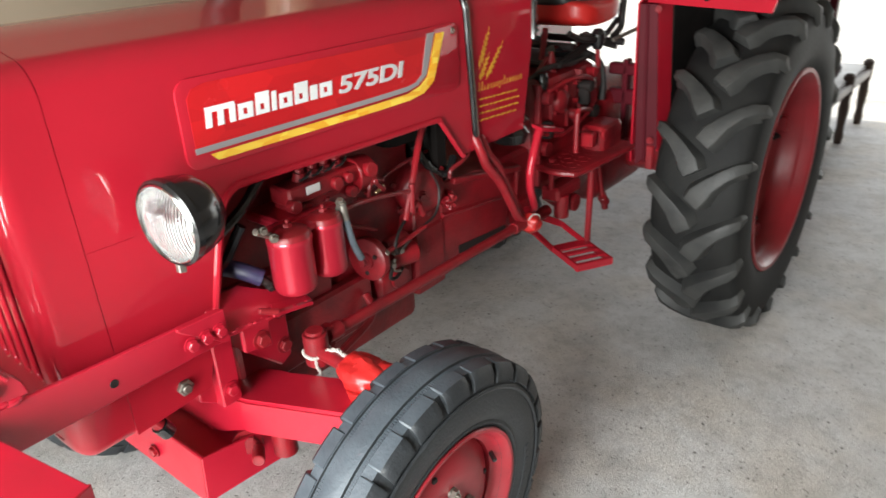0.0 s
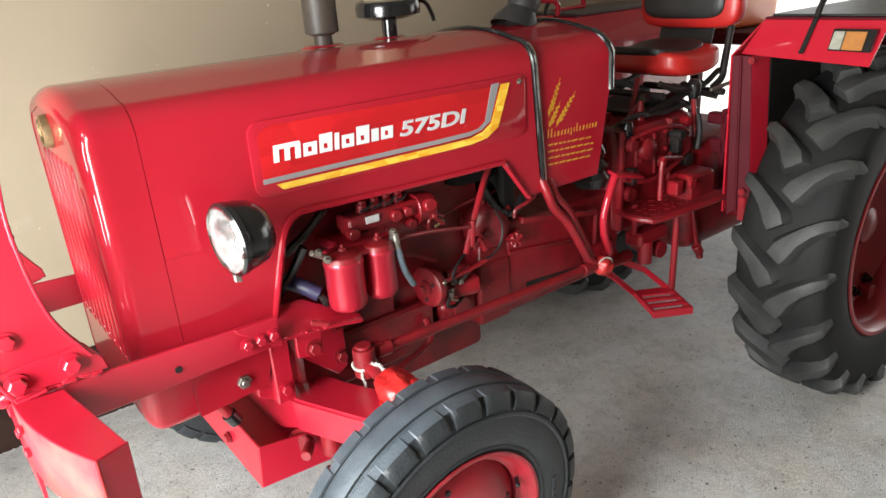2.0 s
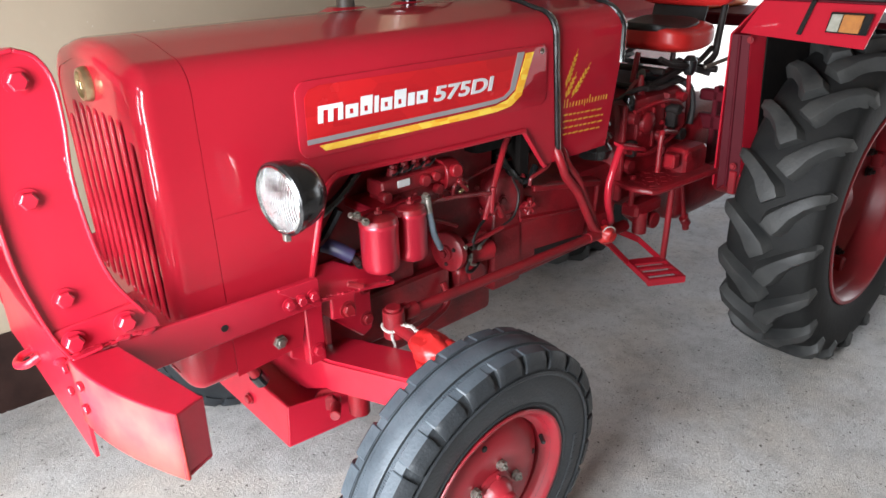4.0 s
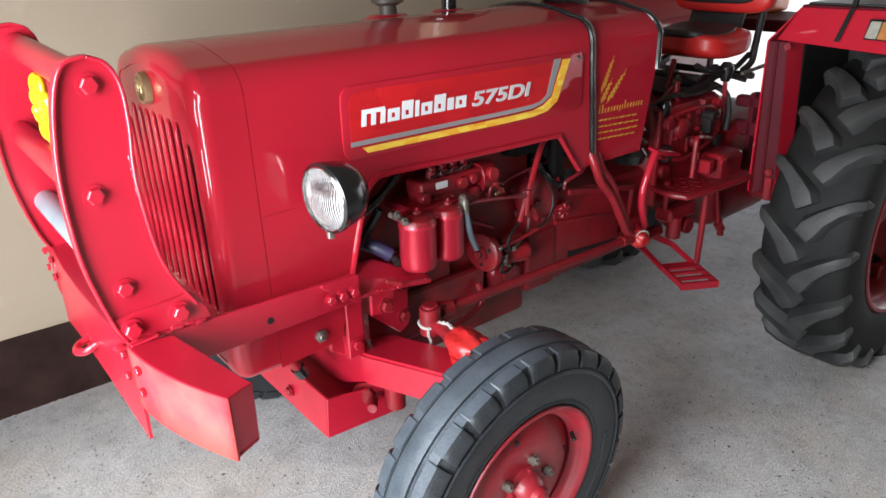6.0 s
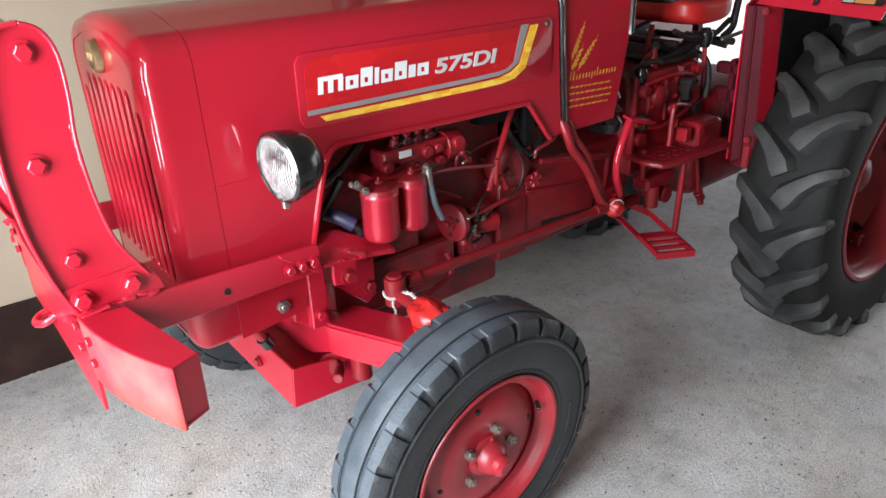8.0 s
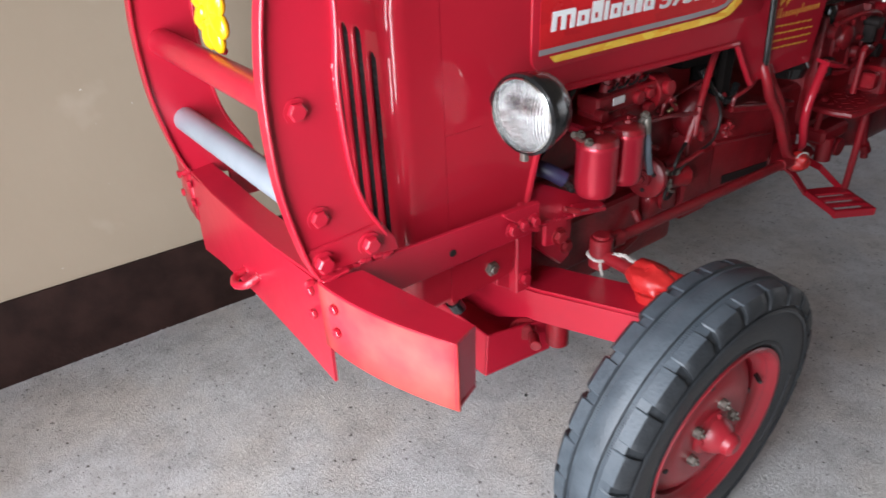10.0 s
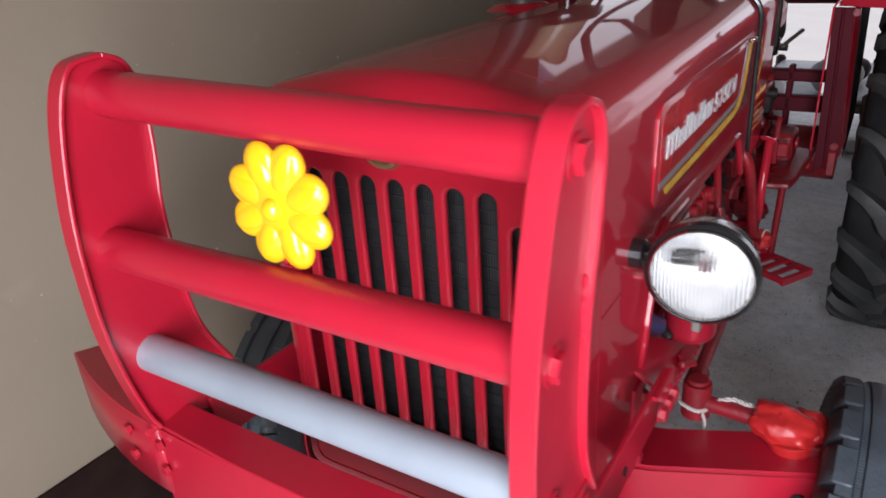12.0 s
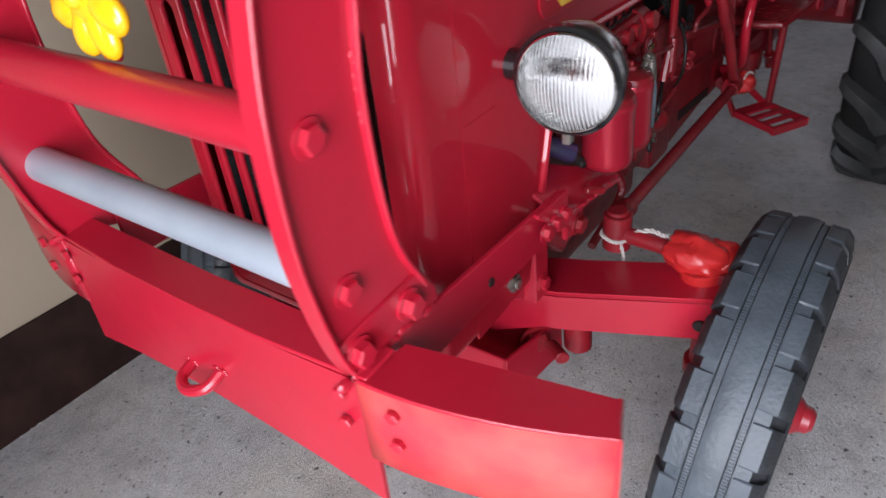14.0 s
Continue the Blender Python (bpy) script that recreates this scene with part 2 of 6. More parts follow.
def wall_material():
    """Cream distemper: cloudy tone, faint dirt, small pale chips."""
    m = material("cream_distemper", (0.37, 0.30, 0.22), 0.8, 0, (0.325, 0.262, 0.187), 1.6, 0.25, 25, detail=8)
    t, b = m.node_tree, m.node_tree.nodes["Principled BSDF"]
    link = b.inputs["Base Color"].links[0].from_socket
    co = t.nodes.new("ShaderNodeTexCoord")
    for scale, lo, hi, tone in ((34.0, 0.755, 0.765, (0.56, 0.51, 0.44, 1)), (5.0, 0.66, 0.80, (0.40, 0.33, 0.25, 1))):
        n, r, x = t.nodes.new("ShaderNodeTexNoise"), t.nodes.new("ShaderNodeMapRange"), t.nodes.new("ShaderNodeMix")
        n.inputs["Scale"].default_value, n.inputs["Detail"].default_value = scale, 3
        r.inputs["From Min"].default_value, r.inputs["From Max"].default_value = lo, hi
        x.data_type = "RGBA"
        t.links.new(co.outputs["Object"], n.inputs["Vector"])
        t.links.new(n.outputs["Fac"], r.inputs["Value"])
        t.links.new(r.outputs["Result"], x.inputs["Factor"])
        t.links.new(link, x.inputs["A"])
        x.inputs["B"].default_value = tone
        link = x.outputs["Result"]
    t.links.new(link, b.inputs["Base Color"])
    return m


WALL = wall_material()
SKIRT = material("brown_oil_paint", (0.015, 0.0060, 0.0045), 0.6, 0, (0.030, 0.0135, 0.0105), 9, 0.35, 40, spec=0.2, detail=9, amount=0.3)
# Tone picked for the fill light and the bonnet's reflections.
CEILING = material("unseen_ceiling_brown", (0.24, 0.20, 0.165), 0.85, 0, (0.17, 0.14, 0.115), 2, 0.1, 20)
# Dark brown chosen to keep bounced light low on the unseen side.
SIDE_WALL = material("dim_unseen_wall", (0.20, 0.16, 0.125), 0.85, 0, (0.15, 0.12, 0.095), 2, 0.2, 25, detail=8)
# Guard red paled to salmon: the glare on one bumper end, put into colour.
GLARE_RED = material("glare_paled_red", (0.62, 0.105, 0.085), 0.6, 0, (0.50, 0.035, 0.048), 6.0, 0.10, 30, spread=0.08, amount=0.3, spec=0.08, detail=8)
YARD = material("pale_yard_dust", (0.78, 0.76, 0.72), 0.9, 0, (0.70, 0.68, 0.65), 1.2, 0.3, 8, detail=8)

# ---------------------------------------------------------------- building tools
K = 1.108  # metres to one unit of the tractor's drawing


def add(bm, other):
    me = bpy.data.meshes.new("t")
    other.to_mesh(me)
    other.free()
    bm.from_mesh(me)
    bpy.data.meshes.remove(me)


def box(bm, lo, hi, bevel=0.003, m=None, seg=1):
    t = bmesh.new()
    c, d = [(a + b) / 2 for a, b in zip(lo, hi)], [abs(b - a) for a, b in zip(lo, hi)]
    bmesh.ops.create_cube(t, size=1, matrix=Matrix.Translation(c) @ Matrix.Diagonal((*d, 1)))
    if bevel:
        bmesh.ops.bevel(t, geom=t.edges[:], offset=min(bevel, min(d) * 0.45), segments=seg, affect="EDGES", profile=0.6)
    if m:
        t.transform(m)
    add(bm, t)


def frame_to(p0, p1):
    """A matrix that takes z to the way from p0 to p1, at p0."""
    d = Vector(p1) - Vector(p0)
    return Matrix.Translation(p0) @ d.to_track_quat("Z", "Y").to_matrix().to_4x4()


def lathe(bm, profile, m, seg=24, caps=True):
    """Turns (radius, height) pairs about z of m."""
    t = bmesh.new()
    rings = []
    for r, h in profile:
        if r < 1e-5:
            rings.append([t.verts.new((0, 0, h))])
        else:
            rings.append([t.verts.new((r * math.cos(2 * math.pi * i / seg), r * math.sin(2 * math.pi * i / seg), h)) for i in range(seg)])
    for a, b in zip(rings, rings[1:]):
        for i in range(seg):
            j = (i + 1) % seg
            if len(a) == 1 and len(b) > 1:
                t.faces.new((a[0], b[i], b[j]))
            elif len(b) == 1 and len(a) > 1:
                t.faces.new((a[i], b[0], a[j]))
            elif len(a) > 1:
                t.faces.new((a[i], b[i], b[j], a[j]))
    if caps:
        for ring in (rings[0], rings[-1]):
            if len(ring) > 2:
                t.faces.new(ring)
    bmesh.ops.recalc_face_normals(t, faces=t.faces[:])
    t.transform(m)
    add(bm, t)


def rod(bm, p0, p1, r, r2=None, seg=16, edge=0.002):
    h = (Vector(p1) - Vector(p0)).length
    r2 = r if r2 is None else r2
    e = min(edge, r * 0.4, r2 * 0.4, h * 0.3)
    lathe(bm, [(0, 0), (r - e, 0), (r, e), (r2, h - e), (r2 - e, h), (0, h)], frame_to(p0, p1), seg, False)


def smooth_path(pts, n=6):
    """Catmull-Rom through the points."""
    p = [Vector(q) for q in pts]
    p = [2 * p[0] - p[1]] + p + [2 * p[-1] - p[-2]]
    out = []
    for i in range(1, len(p) - 2):
        for k in range(n):
            u = k / n
            out.append(0.5 * (2 * p[i] + (p[i + 1] - p[i - 1]) * u + (2 * p[i - 1] - 5 * p[i] + 4 * p[i + 1] - p[i + 2]) * u * u
                              + (3 * p[i] - p[i - 1] - 3 * p[i + 1] + p[i + 2]) * u ** 3))
    return out + [p[-2]]


def tube(bm, pts, r, seg=10, n=5, closed=False, flat=1.0):
    """A round bar bent along the points."""
    t = bmesh.new()
    path = smooth_path(pts, n) if n > 1 else [Vector(q) for q in pts]
    if closed:
        path = path[:-1]
    side = None
    rings = []
    m = len(path)
    for i, p in enumerate(path):
        a, b = (path[i - 1], path[(i + 1) % m]) if closed else (path[max(i - 1, 0)], path[min(i + 1, m - 1)])
        d = (b - a).normalized()
        if side is None:
            side = d.orthogonal().normalized()
        side = (side - d * side.dot(d)).normalized()
        up = d.cross(side)
        rings.append([t.verts.new(p + r * (math.cos(2 * math.pi * k / seg) * side + flat * math.sin(2 * math.pi * k / seg) * up)) for k in range(seg)])
    pairs = list(zip(rings, rings[1:])) + ([(rings[-1], rings[0])] if closed else [])
    for a, b in pairs:
        for k in range(seg):
            j = (k + 1) % seg
            t.faces.new((a[k], a[j], b[j], b[k]))
    if not closed:
        t.faces.new(rings[0])
        t.faces.new(rings[-1])
    bmesh.ops.recalc_face_normals(t, faces=t.faces[:])
    add(bm, t)


def twine(bm, pts, r):
    """Two strands twisted round one another along the points."""
    path = smooth_path(pts, 8)
    for k in (0, 1):
        strand, turn = [], math.pi * k
        for i, p in enumerate(path):
            d = (path[min(i + 1, len(path) - 1)] - path[max(i - 1, 0)]).normalized()
            side = d.orthogonal().normalized()
            strand.append(p + 0.6 * r * (math.cos(turn) * side + math.sin(turn) * d.cross(side)))
            turn += 0.8
        tube(bm, strand, 0.66 * r, 6, 1)


def slab(bm, pts, depth, bevel=0.002, seg=1):
    """A flat plate: its outline in space, thickened by the vector depth."""
    t = bmesh.new()
    vs = [t.verts.new(p) for p in pts]
    f = t.faces.new(vs)
    r = bmesh.ops.extrude_face_region(t, geom=[f])
    bmesh.ops.translate(t, vec=Vector(depth), verts=[v for v in r["geom"] if isinstance(v, bmesh.types.BMVert)])
    bmesh.ops.recalc_face_normals(t, faces=t.faces[:])
    if bevel:
        bmesh.ops.bevel(t, geom=[e for e in t.edges if e.calc_face_angle(0) > 0.5], offset=bevel, segments=seg, affect="EDGES", profile=0.6)
    add(bm, t)


def bolt(bm, p, d, r=0.013, h=0.011, washer=True):
    """A hexagon head on a washer, standing out from p along d."""
    m = frame_to(p, Vector(p) + Vector(d))
    if washer:
        lathe(bm, [(0, 0), (r * 1.35, 0), (r * 1.35, h * 0.22), (0, h * 0.22)], m, 18, False)
    lathe(bm, [(0, 0), (r, 0), (r, h * 0.85), (r * 0.82, h), (0, h)], m, 6, False)


def part(name, bm, material_, parent=None, label="", scale=K, angle=32):
    me = bpy.data.meshes.new(name)
    if scale != 1:
        bm.transform(Matrix.Scale(scale, 4))
    bm.to_mesh(me)
    bm.free()
    me.materials.append(material_)
    me.shade_smooth()
    me.set_sharp_from_angle(angle=radians(angle))
    ob = new(name, me)
    ob.parent = parent
    if label:
        tagged(ob, label)
    return ob


def made(name, material_, parent, label, *calls, scale=K, angle=32):
    """A part out of several shapes: each call is a function and its arguments after the mesh."""
    bm = bmesh.new()
    for fn, *args in calls:
        fn(bm, *args)
    return part(name, bm, material_, parent, label, scale, angle)


def each(name, material_, parent, label, *calls, scale=K, angle=32):
    """One part for every call."""
    return [made(name, material_, parent, label, c, scale=scale, angle=angle) for c in calls]


def curve_mesh(splines, extrude, bevel, m, material_, name, parent, label="", res=2):
    """A flat sheet with holes: closed outlines in the plane, thickened and rounded, then placed by m."""
    cu = bpy.data.curves.new(name, "CURVE")
    cu.dimensions, cu.fill_mode, cu.extrude, cu.bevel_depth, cu.bevel_resolution = "2D", "BOTH", extrude, bevel, res
    for pts in splines:
        sp = cu.splines.new("POLY")
        sp.points.add(len(pts) - 1)
        for q, (u, v) in zip(sp.points, pts):
            q.co = (u, v, 0, 1)
        sp.use_cyclic_u = True
    ob = bpy.data.objects.new("t", cu)
    scene.collection.objects.link(ob)
    me = bpy.data.meshes.new_from_object(ob.evaluated_get(bpy.context.evaluated_depsgraph_get()))
    bpy.data.objects.remove(ob)
    bm = bmesh.new()
    bm.from_mesh(me)
    bpy.data.meshes.remove(me)
    bm.transform(m)
    return part(name, bm, material_, parent, label)


def lettering(text, size, m, material_, name, parent, label="", shear=0.2, thick=0.001):
    cu = bpy.data.curves.new(name, "FONT")
    cu.body, cu.size, cu.shear, cu.extrude, cu.offset = text, size, shear, thick, size * 0.028
    ob = bpy.data.objects.new("t", cu)
    scene.collection.objects.link(ob)
    me = bpy.data.meshes.new_from_object(ob.evaluated_get(bpy.context.evaluated_depsgraph_get()))
    bpy.data.objects.remove(ob)
    bm = bmesh.new()
    bm.from_mesh(me)
    bpy.data.meshes.remove(me)
    bm.transform(m)
    return part(name, bm, material_, parent, label)


def thing(name, at, label, category, group=""):
    ob = new(name)
    ob.location = at
    return tagged(ob, label, category, group)


# ---------------------------------------------------------------- the shed
def setting(name, material_, label, *boxes):
    bm = bmesh.new()
    for lo, hi in boxes:
        box(bm, lo, hi, 0)
    ob = part(name, bm, material_, None, label, 1)
    return tagged(ob, "", "", "", "structure")


WY = 1.163


# Plain emission for the backdrop, in place of a lit distance.
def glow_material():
    m = bpy.data.materials.new("backdrop_glow")
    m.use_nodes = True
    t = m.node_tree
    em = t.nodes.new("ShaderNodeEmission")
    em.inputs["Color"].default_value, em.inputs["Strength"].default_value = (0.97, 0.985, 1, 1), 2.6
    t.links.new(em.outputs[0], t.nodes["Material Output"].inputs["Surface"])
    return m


# Added glowing wall far outside, so the rear opening shows white.
setting("backdrop", glow_material(), "glowing backdrop that stands for the bright distance", ((60, -60, -0.01), (60.5, 40, 24)))
setting("ground", YARD, "pale dusty yard outside the shed", ((-400, -400, -0.5), (400, 400, -0.012)))
setting("floor", CONCRETE, "trowelled grey concrete floor with specks", ((-2.5, -4.8, -0.2), (6.6, WY + 0.2, 0.0)))
setting("wall_back", WALL, "cream distempered wall beside the tractor", ((-2.3, WY, 0), (3.4, WY + 0.2, 3.2)))
setting("baseboard", SKIRT, "dark brown painted band along the wall's foot", ((-2.3, WY - 0.012, 0), (3.4, WY - 0.001, 0.318)))
setting("wall_front", WALL, "cream wall round the wide entrance", ((-2.5, -4.8, 0), (-2.3, -2.5, 3.2)), ((-2.5, -0.4, 0), (-2.3, WY + 0.2, 3.2)), ((-2.5, -2.5, 2.2), (-2.3, -0.4, 3.2)))
setting("wall_rear", WALL, "cream wall round the rear opening", ((6.4, -4.8, 0), (6.6, -4.0, 3.2)), ((6.4, -4.0, 2.7), (6.6, WY + 0.2, 3.2)), ((6.4, 0.80, 0), (6.6, WY + 0.2, 2.7)))
# Unseen wall, added to close the shed with little bounce.
setting("wall_side", SIDE_WALL, "unseen side wall, dimmed to cut bounced light", ((-2.3, -4.8, 0), (6.4, -4.6, 3.2)))
# Unseen ceiling, added to shut out the sky and limit fill.
setting("ceiling", CEILING, "unseen dim ceiling that limits the fill light", ((-2.5, -4.8, 3.2), (6.6, WY + 0.2, 3.35)))

# ---------------------------------------------------------------- the tractor
tractor = thing("tractor", (0, 0, 0), "bright red farm tractor with yellow decals, parked on concrete", "tractor")
# the body stands a little nose-down on its wheels
STANCE = Matrix.Translation((0.024, 0, 0.013)) @ Matrix.Rotation(math.asin(-0.019), 4, "Y")
tractor.matrix_basis = STANCE
LEVEL = STANCE.inverted()
HW, TOP = 0.243, 1.290


def hood_ring(x, inset, zb, n=8):
    """Half outlines of the hood at x, from the near bottom edge over the top to the far one."""
    r, w, top = 0.062, HW - inset, TOP - inset
    pts = [(x, -w, zb), (x, -w, zb + (top - r - zb) * 0.35), (x, -w, zb + (top - r - zb) * 0.7), (x, -w, top - r)]
    for i in range(1, n + 1):
        a = math.pi / 2 * i / n
        pts.append((x, -w + r * (1 - math.cos(a)), top - r + r * math.sin(a)))
    for y in (-0.12, -0.07, 0.0):
        pts.append((x, y, top + 0.026 * (1 - (y / (w - r)) ** 2)))
    return pts + [(px, -py, pz) for px, py, pz in reversed(pts[:-1])]


def skin(rings, thick, name, material_, parent, label=""):
    bm = bmesh.new()
    rows = [[bm.verts.new(p) for p in ring] for ring in rings]
    for a, b in zip(rows, rows[1:]):
        for i in range(len(a) - 1):
            bm.faces.new((a[i], a[i + 1], b[i + 1], b[i]))
    bmesh.ops.remove_doubles(bm, verts=bm.verts[:], dist=1e-5)
    bmesh.ops.recalc_face_normals(bm, faces=bm.faces[:])
    bm.normal_update()
    inner = {v: bm.verts.new(v.co - v.normal * thick) for v in bm.verts[:]}
    edge = [e for e in bm.edges if e.is_boundary]
    for f in bm.faces[:]:
        bm.faces.new([inner[v] for v in reversed(f.verts)])
    for e in edge:
        a, b = e.verts
        bm.faces.new((a, b, inner[b], inner[a]))
    bmesh.ops.recalc_face_normals(bm, faces=bm.faces[:])
    return part(name, bm, material_, parent, label, angle=40)


# bonnet: the long panel behind the seam, cut out over the engine
LOWER = [(-0.372, 0.625), (-0.30, 0.629), (-0.215, 0.636), (-0.197, 0.70), (-0.172, 0.79), (-0.150, 0.875), (-0.128, 0.950), (-0.117, 0.978), (-0.102, 0.998), (-0.085, 1.008), (-0.06, 1.011),
         (0.10, 1.005), (0.30, 0.998), (0.500, 0.993), (0.515, 0.988), (0.528, 0.976), (0.598, 0.884), (0.610, 0.877), (0.622, 0.876)]


def leaning(ring):
    """The rear edge of the bonnet leans: its foot lies further back than its top."""
    return [(x + 0.08 * (TOP - z), y, z) for x, y, z in ring]


bonnet = skin([hood_ring(x, 0, z) for x, z in LOWER[:-1]] + [leaning(hood_ring(*LOWER[-1][:1], 0, LOWER[-1][1]))], 0.004, "bonnet", RED, tractor, "glossy red bonnet with a cut-out over the engine")
made("cutout_lip", RED, bonnet, "rolled red lip round the cut-out",
     (tube, [(x, -HW - 0.002, z) for x, z in LOWER[4:-1]], 0.0075, 8, 3))


def nose_ring(a, steps=10):
    """Closed outline of the nose at angle a of its rounded front edge."""
    r = 0.036
    inset, x = r * (1 - math.sin(a)), -0.475 + r * (1 - math.cos(a))
    return closed_ring(x, inset)


def closed_ring(x, inset):
    ring = hood_ring(x, inset, 0.70)
    w, zb, r = HW - inset, 0.622 + inset, 0.022
    low = [(x, w - r * (1 - math.cos(t)), zb + r - r * math.sin(t)) for t in [math.pi / 2 * i / 6 for i in range(0, 7)]]
    return ring + low + [(px, -py, pz) for px, py, pz in reversed(low)]


rings = [nose_ring(math.pi / 2 * i / 8) for i in range(9)] + [closed_ring(-0.40, 0), closed_ring(-0.3738, 0)]
rings = [r + [r[0]] for r in rings]
nose = skin(rings, 0.004, "nose_cowl", RED, tractor, "rounded glossy red nose cowl")
# faint joint between upper and lower side panels
made("side_joint", RED, nose, "", (box, (-0.370, -HW - 0.0012, 0.9845), (-0.29, -HW + 0.001, 0.9865), 0))
# front panel with upright slots
slots = []
for k in range(-4, 5):
    yc, hw, lo, hi = k * 0.044 - 0.002, 0.0180, 0.775, (1.186 if abs(k) < 4 else 1.150)
    arc = [(yc + hw * math.cos(math.pi * i / 8), hi - hw + hw * math.sin(math.pi * i / 8)) for i in range(9)]
    slots.append(arc + [(yc - hw * math.cos(math.pi * i / 8), lo + hw - hw * math.sin(math.pi * i / 8)) for i in range(9)])
FACE = Matrix(((0, 0, -1, -0.468), (1, 0, 0, 0), (0, 1, 0, 0), (0, 0, 0, 1)))
outline = [(y, z) for _, y, z in closed_ring(0, 0.0365)]
grille = curve_mesh([outline] + slots, 0.0008, 0.0046, FACE, RED, "grille_panel", tractor, "red grille panel with upright slots")
bm = bmesh.new()
box(bm, (-0.425, -0.2, 0.70), (-0.40, 0.2, 1.22), 0.002)
for i in range(100):
    y = -0.198 + 0.004 * i
    box(bm, (-0.4275, y, 0.70), (-0.425, y + 0.0018, 1.22), 0)
for i in range(26):
    box(bm, (-0.4285, -0.2, 0.70 + 0.02 * i), (-0.427, 0.2, 0.7015 + 0.02 * i), 0)
tagged(part("radiator", bm, CORE, tractor, "black finned radiator behind the slots"), kind="stuff")
badge = made("badge", BRASS, tractor, "round dull brass badge", (lathe, [(0, 0.010), (0.024, 0.010), (0.026, 0.016), (0.031, 0.015), (0.034, 0.006), (0.034, 0), (0, 0)], frame_to((-0.474, 0, 1.232), (-1, 0, 1.245)), 28, False))
made("emblem", BRASS, badge, "", (box, (-0.4915, -0.010, 1.2245), (-0.488, -0.006, 1.2405), 0.001), (box, (-0.4915, 0.006, 1.2245), (-0.488, 0.010, 1.2405), 0.001), (slab, [(-0.4915, -0.008, 1.241), (-0.4915, -0.004, 1.241), (-0.4915, 0.009, 1.224), (-0.4915, 0.005, 1.224)], (0.003, 0, 0), 0))
# seam line between nose and bonnet is the open gap; black dust strip inside it
made("seam_strip", RED, nose, "", (tube, hood_ring(-0.3729, 0.0045, 0.66), 0.003, 6, 1))

# side decals: raised field, stripe, lettering
SIDE = Matrix(((1, 0, 0, 0), (0, 0, 1, -HW), (0, 1, 0, 0), (0, 0, 0, 1)))


def rounded(x0, z0, x1, z1, r, n=5):
    pts = []
    for cx, cz, a0 in ((x1 - r, z1 - r, 0), (x0 + r, z1 - r, 90), (x0 + r, z0 + r, 180), (x1 - r, z0 + r, 270)):
        pts += [(cx + r * math.cos(radians(a0 + 90 * i / n)), cz + r * math.sin(radians(a0 + 90 * i / n))) for i in range(n + 1)]
    return pts


def on_side(pts, out, thick=0.0012):
    return [(x, -HW - out, z) for x, z in pts], (0, thick, 0), 0


decal = made("decal_field", RED, tractor, "raised panel with a red, grey and yellow decal", (slab, [(x, -HW - 0.004, z) for x, z in rounded(-0.178, 1.058, 0.592, 1.218, 0.028)], (0, 0.006, 0), 0.0025, 2))
made("decal_ground", DECAL, decal, "", (slab, *on_side([(-0.158, 1.090), (0.430, 1.090), (0.470, 1.110), (0.500, 1.200), (-0.120, 1.206), (-0.146, 1.200), (-0.158, 1.184)], 0.0048)))
STRIPE = [(-0.160, 1.0835), (0.300, 1.0835), (0.395, 1.085), (0.440, 1.092), (0.472, 1.110), (0.506, 1.202)]


def stripe(lower, width0, width1):
    n = len(lower)
    up = []
    for i, (x, z) in enumerate(lower):
        f = max(0, (i - 2) / (n - 3))
        up.append((x - width1 * f, z + width0 * (1 - f)))
    return lower + up[::-1]


made("grey_stripe", GREY_DECAL, decal, "silver grey stripe", (slab, *on_side(stripe([(x - 0.008 * (x > 0.42), z + 0.004) for x, z in STRIPE], 0.0105, 0.026), 0.0056, 0.0008)))
made("yellow_stripe", YELLOW_DECAL, decal, "yellow stripe with flame pattern", (slab, *on_side([(-0.118, 1.0685), (0.30, 1.066), (0.40, 1.067), (0.452, 1.074), (0.490, 1.096), (0.534, 1.202), (0.504, 1.202), (0.467, 1.110), (0.436, 1.092), (0.395, 1.0835), (0.30, 1.082), (-0.132, 1.082)], 0.0058, 0.0008)))
# brand word: plain slanted blocks
x = -0.131
